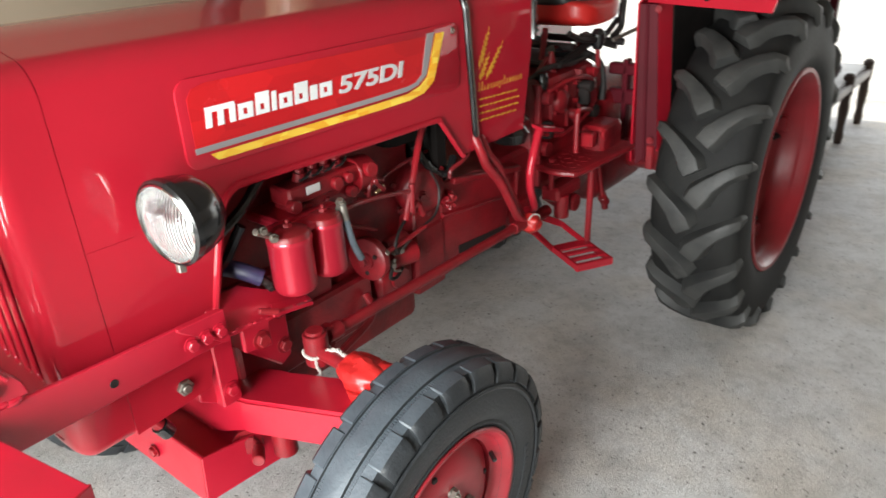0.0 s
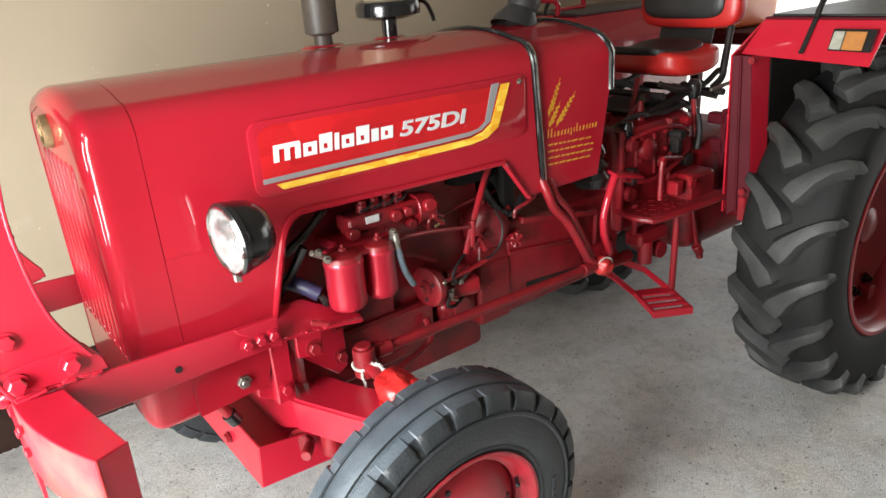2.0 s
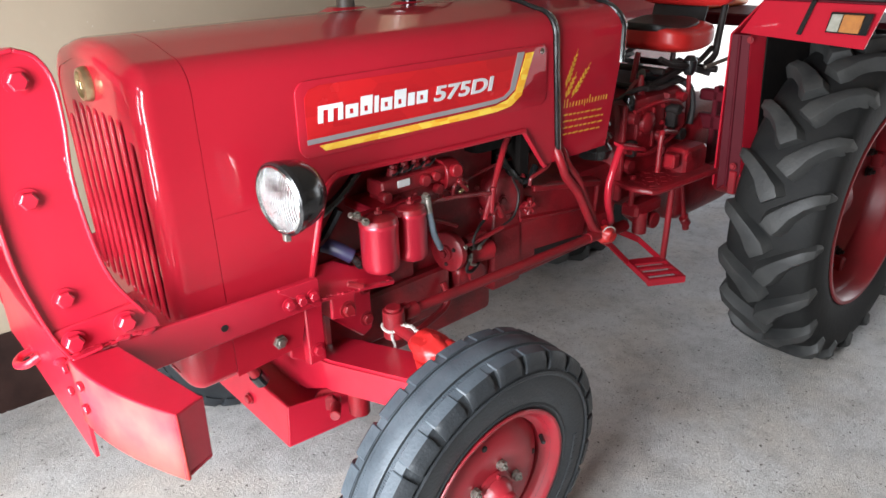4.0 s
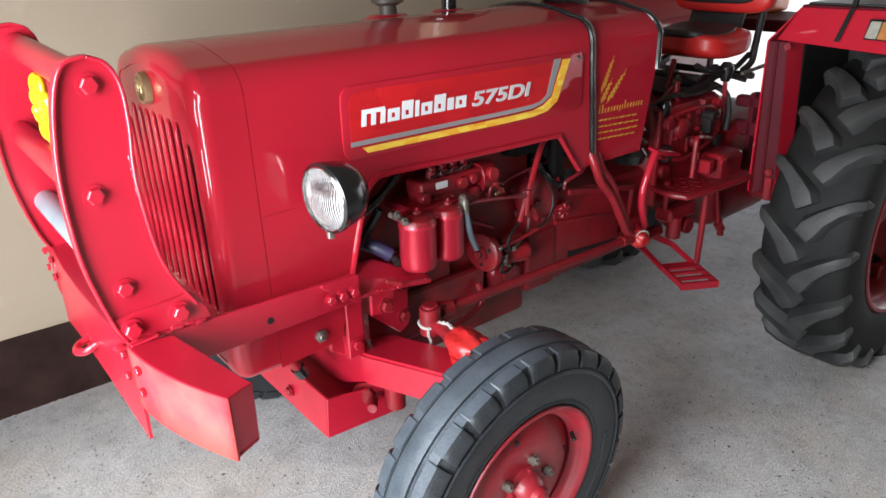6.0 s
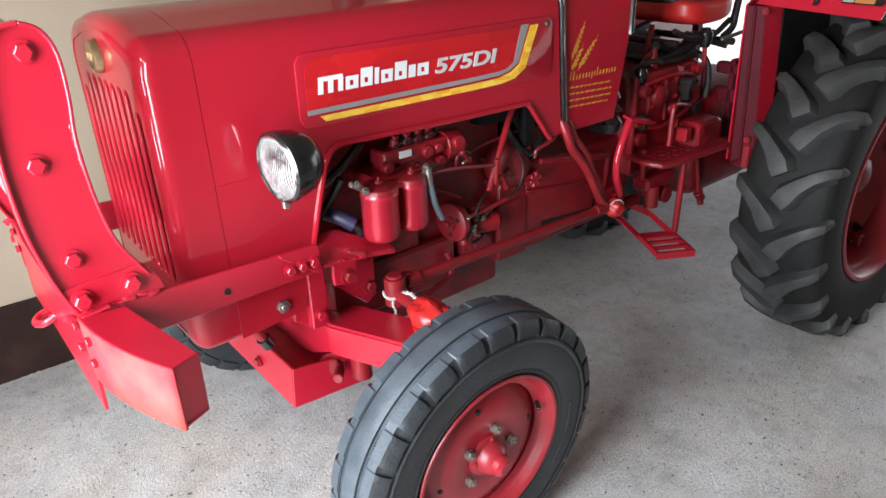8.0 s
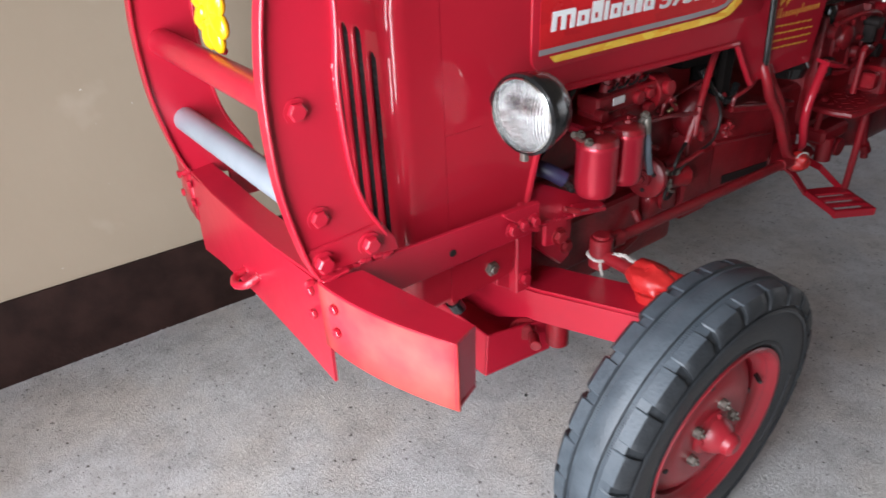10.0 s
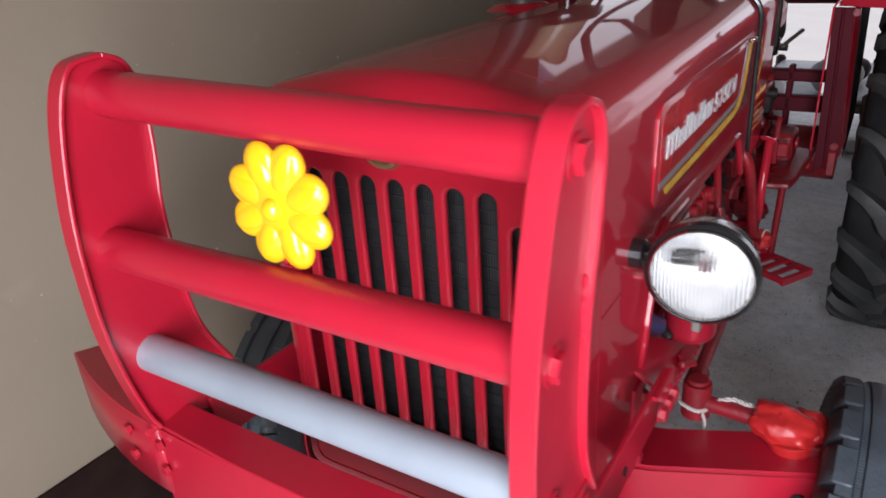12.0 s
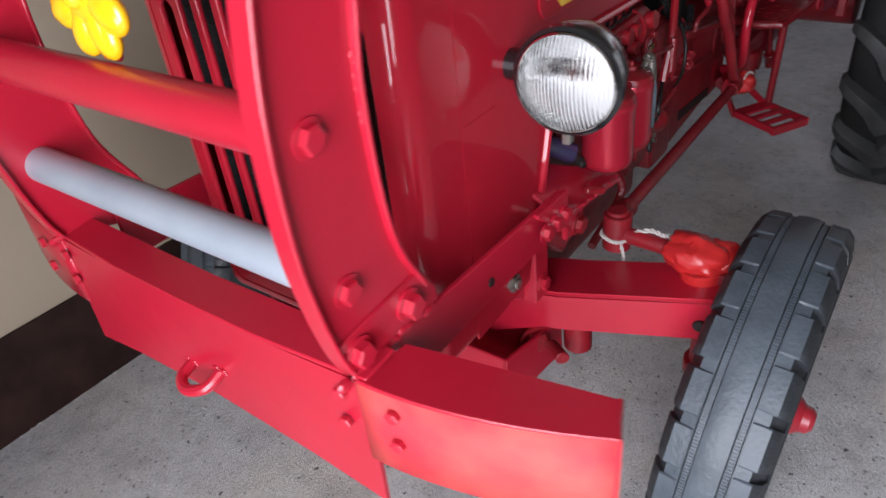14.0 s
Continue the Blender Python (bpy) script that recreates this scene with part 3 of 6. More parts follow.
for i, (wd, ht) in enumerate([(0.062, 0.036), (0.032, 0.028), (0.031, 0.040), (0.011, 0.036), (0.031, 0.028), (0.033, 0.040), (0.019, 0.028), (0.032, 0.028)]):
    sh = 0.10
    z0 = 1.128
    outer = [(x, z0), (x + wd, z0), (x + wd + sh * ht, z0 + ht), (x + sh * ht, z0 + ht)]
    holes = []
    if wd > 0.028:
        for f in ([0.2, 0.6] if wd > 0.05 else [0.36]):
            a, b = x + wd * f, x + wd * f + (0.012 if wd > 0.05 else 0.0095)
            holes.append([(a, z0 + (0 if wd > 0.05 else 0.008)), (a, z0 + 0.019), (b, z0 + 0.019), (b, z0 + (0 if wd > 0.05 else 0.008))])
    if holes and wd < 0.05:
        curve_mesh([outer] + holes, 0.0004, 0, SIDE @ Matrix.Translation((0, 0, -0.0062)), WHITE_DECAL, "brand_block", decal)
    elif holes:
        for a, b in ((0, 0.2), (0.4, 0.6), (0.8, 1.0)):
            made("brand_block", WHITE_DECAL, decal, "", (slab, *on_side([(x + wd * a, z0), (x + wd * b, z0), (x + wd * b + 0.003, z0 + 0.03), (x + wd * a + 0.003, z0 + 0.03)], 0.0062, 0.0008)))
        made("brand_block", WHITE_DECAL, decal, "", (slab, *on_side([(x + 0.003, z0 + 0.026), (x + wd + 0.003, z0 + 0.026), (x + wd + 0.001, z0 + ht), (x + 0.003, z0 + ht)], 0.0063, 0.0008)))
    else:
        made("brand_block", WHITE_DECAL, decal, "", (slab, *on_side(outer, 0.0062, 0.0008)))
    x += wd + 0.0065
lettering("575DI", 0.047, SIDE @ Matrix.Translation((0.184, 1.126, -0.006)) @ Matrix.Diagonal((1.68, 1, 1, 1)), PALE_DECAL, "model_number", decal, "pale grey slanted model number", 0.16, 0.0006)
bolts = bmesh.new()
bolt(bolts, (0.567, -HW - 0.004, 1.200), (0, -1, 0), 0.006, 0.005)
part("decal_screw", bolts, CHROME, decal)
slope = Matrix.Identity(4)
slope[2][0] = -0.02
decal.matrix_basis = slope

# black strip and the cowl behind it
made("band", BLACK, tractor, "black rubber band with a bright edge", (tube, leaning(hood_ring(0.632, -0.002, 0.872)), 0.0068, 8, 1))
made("band_trim", CHROME, tractor, "thin chrome trim", (tube, leaning(hood_ring(0.6405, -0.004, 0.872))[:9], 0.003, 6, 1))


def cowl_ring(u):
    out = []
    for x, y, z in leaning(hood_ring(0.640, 0.004, 0.874)):
        f = max(0, min(1, (z - 0.874) / 0.30))
        xr = 0.898 + 0.058 * f - 0.042 * max(0, (z - 1.20) / 0.09)
        out.append((x + u * (xr - x), y, z))
    return out


cowl = skin([cowl_ring(i / 5) for i in range(6)], 0.004, "dash_cowl", RED, tractor, "glossy red cowl with yellow wheat print")
made("cowl_edge", BLACK, cowl, "black rubber edging", (tube, cowl_ring(1.02)[2:-2], 0.0095, 8, 1))
made("cowl_trim", CHROME, cowl, "bright edge trim", (tube, [(x + 0.008, y - 0.002, z) for x, y, z in cowl_ring(1.03)[3:9]], 0.004, 6, 1))
# wheat ears: curved rows of pointed grains
for bx, bz, tx, tz, grains in ((0.694, 1.080, 0.742, 1.180, 6), (0.722, 1.048, 0.803, 1.136, 6), (0.696, 1.052, 0.741, 1.118, 4)):
    bm = bmesh.new()
    dx, dz = tx - bx, tz - bz
    L = math.hypot(dx, dz)
    ux, uz = dx / L, dz / L
    slab(bm, *on_side([(bx - 0.001, bz), (bx + 0.001, bz), (tx + 0.0005, tz), (tx - 0.0005, tz)], 0.0005 - 0.004, 0.0008))
    for g in range(grains):
        f = 0.18 + 0.74 * g / grains
        size = 1.0 - 0.45 * f
        for s in (-1, 1):
            cx, cz = bx + dx * (f + 0.05 * s) + s * 0.0042 * size * uz, bz + dz * (f + 0.05 * s) - s * 0.0042 * size * ux
            ax, az = ux * 0.86 + s * uz * 0.5, uz * 0.86 - s * ux * 0.5
            e = []
            for t in range(12):
                a = 2 * math.pi * t / 12
                u = 0.0098 * size * math.cos(a)
                v = 0.0042 * size * math.sin(a) * (1.15 - 0.55 * math.cos(a))
                e.append((cx + u * ax - v * az, cz + u * az + v * ax))
            slab(bm, *on_side(e, 0.0006 - 0.004, 0.0008))
    tagged(part("wheat_ear", bm, GOLD_PRINT, cowl, "printed golden wheat ear"), kind="stuff")
rng = random.Random(4)
bm = bmesh.new()
x, n = 0.689, 0
while x < 0.890:
    wd = rng.choice((0.0055, 0.007, 0.009))
    lo, hi = (-0.006, 0.013) if n in (7,) else (0, 0.024 if n in (0, 1, 9) else 0.013)
    z = 1.023 - 0.02 * (x - 0.689)
    slab(bm, *on_side([(x, z + lo), (x + wd * 0.6, z + lo), (x + wd, z + hi), (x + wd * 0.4, z + hi)], 0.0005 - 0.004, 0.0008))
    x += wd + 0.0065
    n += 1
tagged(part("script_bars", bm, GOLD_PRINT, cowl, "row of small golden bars"), kind="stuff")
bm = bmesh.new()
for row in range(4):
    x = 0.690
    while x < 0.870 - 0.003 * row:
        wd = rng.uniform(0.010, 0.026)
        z = 1.000 - 0.0185 * row - 0.06 * (x - 0.690)
        slab(bm, *on_side([(x, z), (x + wd, z), (x + wd, z + 0.0045), (x, z + 0.0045)], 0.0005 - 0.004, 0.0008))
        x += wd + 0.005
tagged(part("small_print", bm, GOLD_PRINT, cowl, "rows of fine golden bars"), kind="stuff")


# headlights
def headlight(s):
    eye = Vector((-0.258, s * 0.343, 1.030))
    d = Vector((-0.97, s * 0.10, -0.03)).normalized()
    m = frame_to(eye, eye + d)
    hl = made("headlight", BLACK, tractor, "round headlight in a black bowl",
              (lathe, [(0, -0.068), (0.024, -0.066), (0.047, -0.056), (0.063, -0.036), (0.069, -0.012), (0.071, 0.008), (0.0735, 0.010), (0.0735, 0.022), (0.069, 0.026), (0.067, 0.022)], m, 40, False))
    made("rim", CHROME, hl, "thin bright ring", (lathe, [(0.0665, 0.020), (0.0675, 0.0255), (0.065, 0.0275), (0.0635, 0.024)], m, 40, False))
    made("reflector", MIRROR, hl, "bright reflector bowl", (lathe, [(0.066, 0.018), (0.058, -0.005), (0.045, -0.028), (0.028, -0.044), (0.01, -0.05), (0, -0.05)], m, 32, False))
    made("bulb", CHROME, hl, "", (rod, eye - d * 0.05, eye - d * 0.02, 0.009), (rod, eye - d * 0.02, eye - d * 0.005, 0.014, 0.011))
    lens = made("lens", GLASS, hl, "ribbed clear glass", (lathe, [(0, 0.040), (0.02, 0.0385), (0.04, 0.034), (0.055, 0.0275), (0.0645, 0.0225), (0.0645, 0.0205), (0.055, 0.0255), (0.04, 0.032), (0.02, 0.0365), (0, 0.038)], m, 32, False))
    lens.visible_shadow = False
    made("arm", BLACK, hl, "", (rod, eye - d * 0.03, (-0.245, s * 0.236, 1.03), 0.012), (rod, (-0.245, s * 0.238, 1.03), (-0.245, s * 0.262, 1.03), 0.022))
    made("rim_screw", STEEL, hl, "", (box, eye + d * 0.015 + Vector((-0.007, -0.006, -0.087)), eye + d * 0.015 + Vector((0.007, 0.006, -0.070)), 0.002), (rod, eye + d * 0.01 + Vector((0, 0, -0.09)), eye + d * 0.01 + Vector((0, 0, -0.078)), 0.004))
    return hl


headlight(-1)
headlight(1)

# ------------------------------------------------ front guard
guard = made("front_guard", RED_GUARD, tractor, "welded red front guard of bent plates and tubes", (rod, (-0.655, -0.298, 1.292), (-0.648, 0.294, 1.302), 0.027, None, 24))
FRONT = [(-0.652, 1.335), (-0.686, 1.327), (-0.706, 1.288), (-0.720, 1.22), (-0.728, 1.14), (-0.726, 1.03), (-0.714, 0.95), (-0.697, 0.88), (-0.682, 0.843)]
BACK = [(-0.652, 1.335), (-0.625, 1.322), (-0.609, 1.285), (-0.608, 1.22), (-0.614, 1.14), (-0.606, 1.03), (-0.588, 0.95), (-0.548, 0.875)]
F3 = [(p.x, p.y) for p in smooth_path([(x, z, 0) for x, z in FRONT], 4)]
B3 = [(p.x, p.y) for p in smooth_path([(x, z, 0) for x, z in BACK], 4)]


def strip(bm, line, y0, y1, thick):
    """A flat bar bent along a line in x and z, y0 to y1 wide."""
    t = bmesh.new()
    rows = []
    for i, (x, z) in enumerate(line):
        a, b = line[max(i - 1, 0)], line[min(i + 1, len(line) - 1)]
        d = Vector((b[0] - a[0], b[1] - a[1])).normalized()
        nx, nz = -d.y * thick / 2, d.x * thick / 2
        rows.append([t.verts.new(p) for p in ((x + nx, y0, z + nz), (x + nx, y1, z + nz), (x - nx, y1, z - nz), (x - nx, y0, z - nz))])
    for a, b in zip(rows, rows[1:]):
        for k in range(4):
            t.faces.new((a[k], a[(k + 1) % 4], b[(k + 1) % 4], b[k]))
    t.faces.new(rows[0])
    t.faces.new(rows[-1])
    bmesh.ops.recalc_face_normals(t, faces=t.faces[:])
    bmesh.ops.bevel(t, geom=[e for e in t.edges if e.calc_face_angle(0) > 1], offset=0.0015, segments=1, affect="EDGES")
    add(bm, t)


for s in (-1, 1):
    ring = F3 + [(-0.60, 0.815)] + B3[::-1][:-1]
    web = made("side_plate", RED_GUARD, guard, "curved red side plate with bolts", (slab, [(x, s * 0.300, z) for x, z in ring], (0, -s * 0.007, 0), 0))
    plates = [web, made("front_flange", RED_GUARD, guard, "", (strip, F3, s * 0.309, s * 0.283, 0.006)), made("back_flange", RED_GUARD, guard, "", (strip, B3, s * 0.309, s * 0.283, 0.006))]
    if s > 0:  # this plate stands a little higher
        for ob in plates:
            for v in ob.data.vertices:
                v.co += Vector((0.005 if v.co.x > -0.655 * K else -0.004, 0, 0.04 * max(v.co.z - 1.06 * K, 0)))
    for x, z in ((-0.655, 1.292), (-0.681, 1.118), (-0.667, 0.944)):
        made("bolt", RED_GUARD, guard, "", (bolt, (x, s * 0.300, z), (0, s, 0), 0.0145, 0.010))
    made("corner_plate", RED_GUARD, guard, "thick welded corner plate", (slab, [(-0.686, s * 0.304, 0.845), (-0.698, s * 0.304, 0.893), (-0.556, s * 0.304, 0.902), (-0.530, s * 0.304, 0.862), (-0.525, s * 0.304, 0.838)], (0, -s * 0.008, 0), 0.002))
    for x, z in ((-0.671, 0.866), (-0.583, 0.870)):
        made("bolt", RED_GUARD, guard, "", (bolt, (x, s * 0.304, z), (0, s, 0), 0.0155, 0.016))
    # lumpy weld beads
    rng = random.Random(7 + s)
    bm = bmesh.new()
    for i in range(16):
        x = -0.70 + 0.0105 * i
        bmesh.ops.create_uvsphere(bm, u_segments=8, v_segments=5, radius=0.0058 * rng.uniform(0.5, 1.4), matrix=Matrix.Translation((x + rng.uniform(-0.004, 0.004), s * 0.302, 0.838 + rng.uniform(-0.003, 0.003))) @ Matrix.Diagonal((1.6, 1, 1, 1)))
    tagged(part("weld_bead", bm, RED_GUARD, guard), kind="stuff")
    bm = bmesh.new()
    for x, z in [q for q in B3 if 1.10 < q[1] < 1.175]:
        for k in range(5):
            bmesh.ops.create_uvsphere(bm, u_segments=7, v_segments=5, radius=rng.uniform(0.0016, 0.0034), matrix=Matrix.Translation((x + rng.uniform(-0.003, 0.002), s * 0.3015, z + rng.uniform(-0.010, 0.010))) @ Matrix.Diagonal((1, 0.8, 1.7, 1)))
    tagged(part("weld_bead", bm, RED_GUARD, guard), kind="stuff")
made("middle_tube", RED_GUARD, guard, "", (rod, (-0.681, -0.298, 1.118), (-0.681, 0.298, 1.118), 0.027, None, 24))
made("lower_tube", SILVER_TUBE, guard, "silver-grey painted tube", (rod, (-0.667, -0.298, 0.955), (-0.667, 0.298, 0.955), 0.026, None, 24))
# cast flower
FC = Vector((-0.673, 0.005, 1.213))
bm = bmesh.new()
for i in range(8):
    a = math.pi / 4 * i + 0.39
    for off, lift, size in ((0.045, 0.0, (0.0115, 0.0245, 0.0215)), (0.041, -0.002, (0.0115, 0.027, 0.0155))):
        m = Matrix.Translation(FC + Vector((lift, off * math.cos(a), off * math.sin(a)))) @ Matrix.Rotation(a, 4, "X") @ Matrix.Diagonal((*size, 1))
        bmesh.ops.create_uvsphere(bm, u_segments=24, v_segments=14, radius=1, matrix=m)
lathe(bm, [(0, -0.006), (0.040, -0.006), (0.044, 0.0), (0.030, 0.008), (0.012, 0.011), (0, 0.011)], frame_to(FC, FC + Vector((-1, 0, 0))), 32, False)
bmesh.ops.create_uvsphere(bm, u_segments=16, v_segments=10, radius=0.0125, matrix=Matrix.Translation(FC + Vector((-0.009, 0, 0))))
flower = part("flower", bm, YELLOW, guard, "glossy yellow cast flower with eight petals")
bm = bmesh.new()
for z in (FC.z + 0.066, FC.z - 0.066):
    for i in range(5):
        bmesh.ops.create_uvsphere(bm, u_segments=8, v_segments=5, radius=0.0055, matrix=Matrix.Translation((FC.x + 0.010 + 0.003 * (i % 2), FC.y - 0.010 + 0.005 * i, z)))
tagged(part("weld_bead", bm, RED_GUARD, guard), kind="stuff")

lean = Matrix.Diagonal((1, 1, 1.025, 1))
lean[1][2] = -0.045
for ob in (guard, *guard.children):
    ob.data.transform(Matrix.Translation((0, 0.002, 0.90 * K)) @ lean @ Matrix.Translation((0, 0, -0.90 * K)))

# bumper below the guard
bumper = made("bumper", RED_GUARD, tractor, "deep red folded bumper with bolted ends",
              (slab, [(-0.683, -0.312, 0.832), (-0.690, -0.15, 0.832), (-0.692, 0, 0.832), (-0.690, 0.15, 0.832), (-0.683, 0.312, 0.832),
                      (-0.686, 0.312, 0.634), (-0.690, 0.19, 0.655), (-0.692, 0, 0.668), (-0.690, -0.19, 0.655), (-0.686, -0.312, 0.634)], (0.006, 0, 0), 0))
made("top_ledge", RED_GUARD, bumper, "", (slab, [(-0.681, -0.314, 0.833), (-0.692, -0.15, 0.833), (-0.694, 0, 0.833), (-0.692, 0.15, 0.833), (-0.681, 0.314, 0.833), (-0.630, 0.314, 0.838), (-0.636, 0, 0.838), (-0.630, -0.314, 0.838)], (0, 0, 0.006), 0.0015))
for s in (-1, 1):
    n, wide = 11, 0.578 if s < 0 else 0.611
    fr = [(-0.685 + 0.071 * (i / (n - 1)) ** 1.8, s * (0.303 + (wide - 0.303) * i / (n - 1))) for i in range(n)]
    bk = [(-0.606 + 0.042 * (i / (n - 1)), s * (0.310 + (wide - 0.332) * i / (n - 1))) for i in range(n)]
    end = made("bumper_end", RED_GUARD, bumper, "swept-back box end",
               (slab, [(x - 0.001, y, 0.8375 - 0.003 * i / n) for i, (x, y) in enumerate(fr)] + [(x, y, 0.832) for x, y in bk[::-1]], (0, 0, -0.006), 0.0015),
               (slab, [(x, y, 0.714) for x, y in fr] + [(x, y, 0.716) for x, y in bk[::-1]], (0, 0, 0.006), 0.0015))
    bm = bmesh.new()
    rows = [[bm.verts.new((x + 0.001, y, z)) for z in (0.833, 0.711)] for x, y in fr]
    for a, b in zip(rows, rows[1:]):
        bm.faces.new((a[0], b[0], b[1], a[1]))
    # the near end carries the painted glare, the far one plain guard red
    face = part("end_face", bm, GLARE_RED if s < 0 else RED_GUARD, bumper, "front face with the glare put into its colour" if s < 0 else "")
    so = face.modifiers.new("thickness", "SOLIDIFY")
    so.thickness, so.offset = 0.006, 0
    made("end_cap", RED_GUARD, bumper, "", (slab, [(-0.617, s * (wide + 0.001), 0.833), (-0.562, s * (wide - 0.021), 0.832), (-0.564, s * (wide - 0.023), 0.714), (-0.618, s * (wide - 0.002), 0.711)], (0, -s * 0.006, 0), 0.0015))
    for y, z in ((0.276, 0.808), (0.276, 0.762), (0.351, 0.808), (0.351, 0.762)):
        x = -0.688 if y < 0.3 else -0.685
        made("bolt", RED_GUARD, bumper, "", (bolt, (x, s * y + (0.024 if s > 0 else 0), z), (-1, s * 0.12, 0), 0.0090, 0.0075, False))
made("tow_ring", RED_GUARD, bumper, "round bar tow ring",
     (tube, [(-0.690, -0.034, 0.722), (-0.714, -0.028, 0.710), (-0.727, 0.0, 0.702), (-0.716, 0.028, 0.702), (-0.690, 0.036, 0.706)], 0.0085, 10, 5))
bm = bmesh.new()
rng = random.Random(12)
for y, z in ((-0.034, 0.722), (0.036, 0.706)):
    for k in range(9):
        bmesh.ops.create_uvsphere(bm, u_segments=8, v_segments=5, radius=rng.uniform(0.0035, 0.005), matrix=Matrix.Translation((-0.6910, y - 0.012 + 0.003 * k, z + 0.003 * math.sin(1.3 * k) + 0.003)) @ Matrix.Diagonal((0.55, 1.3, 0.9, 1)))
tagged(part("weld_bead", bm, RED_GUARD, bumper), kind="stuff")

# ------------------------------------------------ wheels


def ring_bm(bm, profile, seg=72):
    """A ring about the y axis from (radius, y) pairs, closed on itself."""
    t = bmesh.new()
    rows = []
    for i in range(seg):
        a = 2 * math.pi * i / seg
        rows.append([t.verts.new((r * math.sin(a), y, r * math.cos(a))) for r, y in profile])
    n = len(profile)
    for i in range(seg):
        a, b = rows[i], rows[(i + 1) % seg]
        for k in range(n):
            t.faces.new((a[k], b[k], b[(k + 1) % n], a[(k + 1) % n]))
    bmesh.ops.recalc_face_normals(t, faces=t.faces[:])
    add(bm, t)


def turned(bm, fn, angle):
    """Runs fn on a fresh mesh and adds it turned about y."""
    t = bmesh.new()
    fn(t)
    t.transform(Matrix.Rotation(angle, 4, "Y"))
    add(bm, t)


def scuffed(me):
    """Gives the running surface its worn tread material."""
    me.materials.append(TREAD)
    for p in me.polygons:
        c, n = p.center, p.normal
        out = Vector((c.x, 0, c.z)).normalized()
        if math.hypot(c.x, c.z) > 0.352 * K and n.dot(out) > 0.7:
            p.material_index = 1


def front_wheel():
    """Front wheel about the origin, its outer face towards -y."""
    M = Matrix.Rotation(radians(90), 4, "X")
    bm = bmesh.new()
    lathe(bm, [(0.186, 0.020), (0.182, 0.030), (0.160, 0.046), (0.135, 0.058), (0.110, 0.060), (0.088, 0.056), (0.070, 0.055), (0.04, 0.055), (0.04, 0.047), (0.072, 0.047), (0.092, 0.048), (0.112, 0.052), (0.137, 0.050), (0.162, 0.038), (0.184, 0.012)], M, 56, False)
    hub = part("front_wheel", bm, RED_WHEEL, None, "front wheel with a dished red disc")
    half = [(0.205, 0.060), (0.225, 0.072), (0.265, 0.082), (0.305, 0.083), (0.332, 0.078), (0.350, 0.068)]
    left = half + [(0.353, 0.064), (0.3630, 0.060), (0.3665, 0.036), (0.3622, 0.034), (0.3622, 0.024), (0.3680, 0.022), (0.3705, 0.010)]
    prof = left + [(r, -y) for r, y in reversed(left)]
    bm = bmesh.new()
    ring_bm(bm, prof, 96)
    tyre = part("tyre", bm, RUBBER, hub, "worn grey-black ribbed front tyre", angle=50)
    scuffed(tyre.data)
    # shoulder blocks between the notches
    N = 25
    for s in (-1, 1):
        t = bmesh.new()
        pts = [(0.3655, 0.038), (0.3640, 0.066), (0.3520, 0.0775), (0.3300, 0.0835), (0.3280, 0.079), (0.346, 0.066), (0.352, 0.038)]
        rows = []
        for a in (-0.100, -0.092, -0.045, 0.0, 0.045, 0.092, 0.100):
            lift = 0.0 if abs(a) > 0.095 else 0.0028
            rows.append([t.verts.new(((r + lift) * math.sin(a + 0.25 * (0.366 - r) * s), s * y, (r + lift) * math.cos(a + 0.25 * (0.366 - r) * s))) for r, y in pts])
        for a, b in zip(rows, rows[1:]):
            for k in range(len(pts)):
                t.faces.new((a[k], b[k], b[(k + 1) % len(pts)], a[(k + 1) % len(pts)]))
        t.faces.new(rows[0])
        t.faces.new(rows[-1])
        bmesh.ops.recalc_face_normals(t, faces=t.faces[:])
        first = part("tread_block", t, RUBBER, hub, angle=40)
        scuffed(first.data)
        for i in range(N):
            ob = first if i == 0 else new("tread_block", first.data)
            ob.parent = hub
            ob.matrix_basis = Matrix.Rotation(2 * math.pi * (i + (0.5 if s > 0 else 0)) / N, 4, "Y")
    # fine serration in the grooves
    bm = bmesh.new()
    for i in range(400):
        for y in (-0.029, 0.029):
            turned(bm, lambda t, y=y: box(t, (-0.0016, y - 0.0046, 0.350), (0.0016, y + 0.0046, 0.3636), 0), 2 * math.pi * i / 400)
    tagged(part("groove_teeth", bm, TREAD, hub, angle=20), kind="stuff")
    # sidewall ridges
    bm = bmesh.new()
    ring_bm(bm, [(0.232, -0.0745), (0.237, -0.0790), (0.243, -0.0775), (0.240, -0.070)], 72)
    ring_bm(bm, [(0.314, -0.083), (0.319, -0.0862), (0.324, -0.083), (0.319, -0.078)], 72)
    for i in range(10):
        turned(bm, lambda t: box(t, (-0.010, -0.0845, 0.268), (0.010, -0.0815, 0.282), 0.001), 1.2 + 0.075 * i)
    part("sidewall_ridge", bm, RUBBER, hub)
    bm = bmesh.new()
    ring_bm(bm, [(0.226, -0.0765), (0.224, -0.0800), (0.217, -0.0795), (0.208, -0.070), (0.203, -0.052), (0.196, -0.044), (0.185, -0.040), (0.183, -0.010), (0.203, 0.02), (0.206, 0.06), (0.224, 0.078), (0.224, 0.070), (0.214, 0.05), (0.200, 0.03), (0.188, 0.0), (0.200, -0.034), (0.212, -0.050)], 72)
    rim = part("rim", bm, RED_WHEEL, hub, "red pressed-steel rim")
    for i in range(4):
        a = math.pi / 2 * i + 0.5
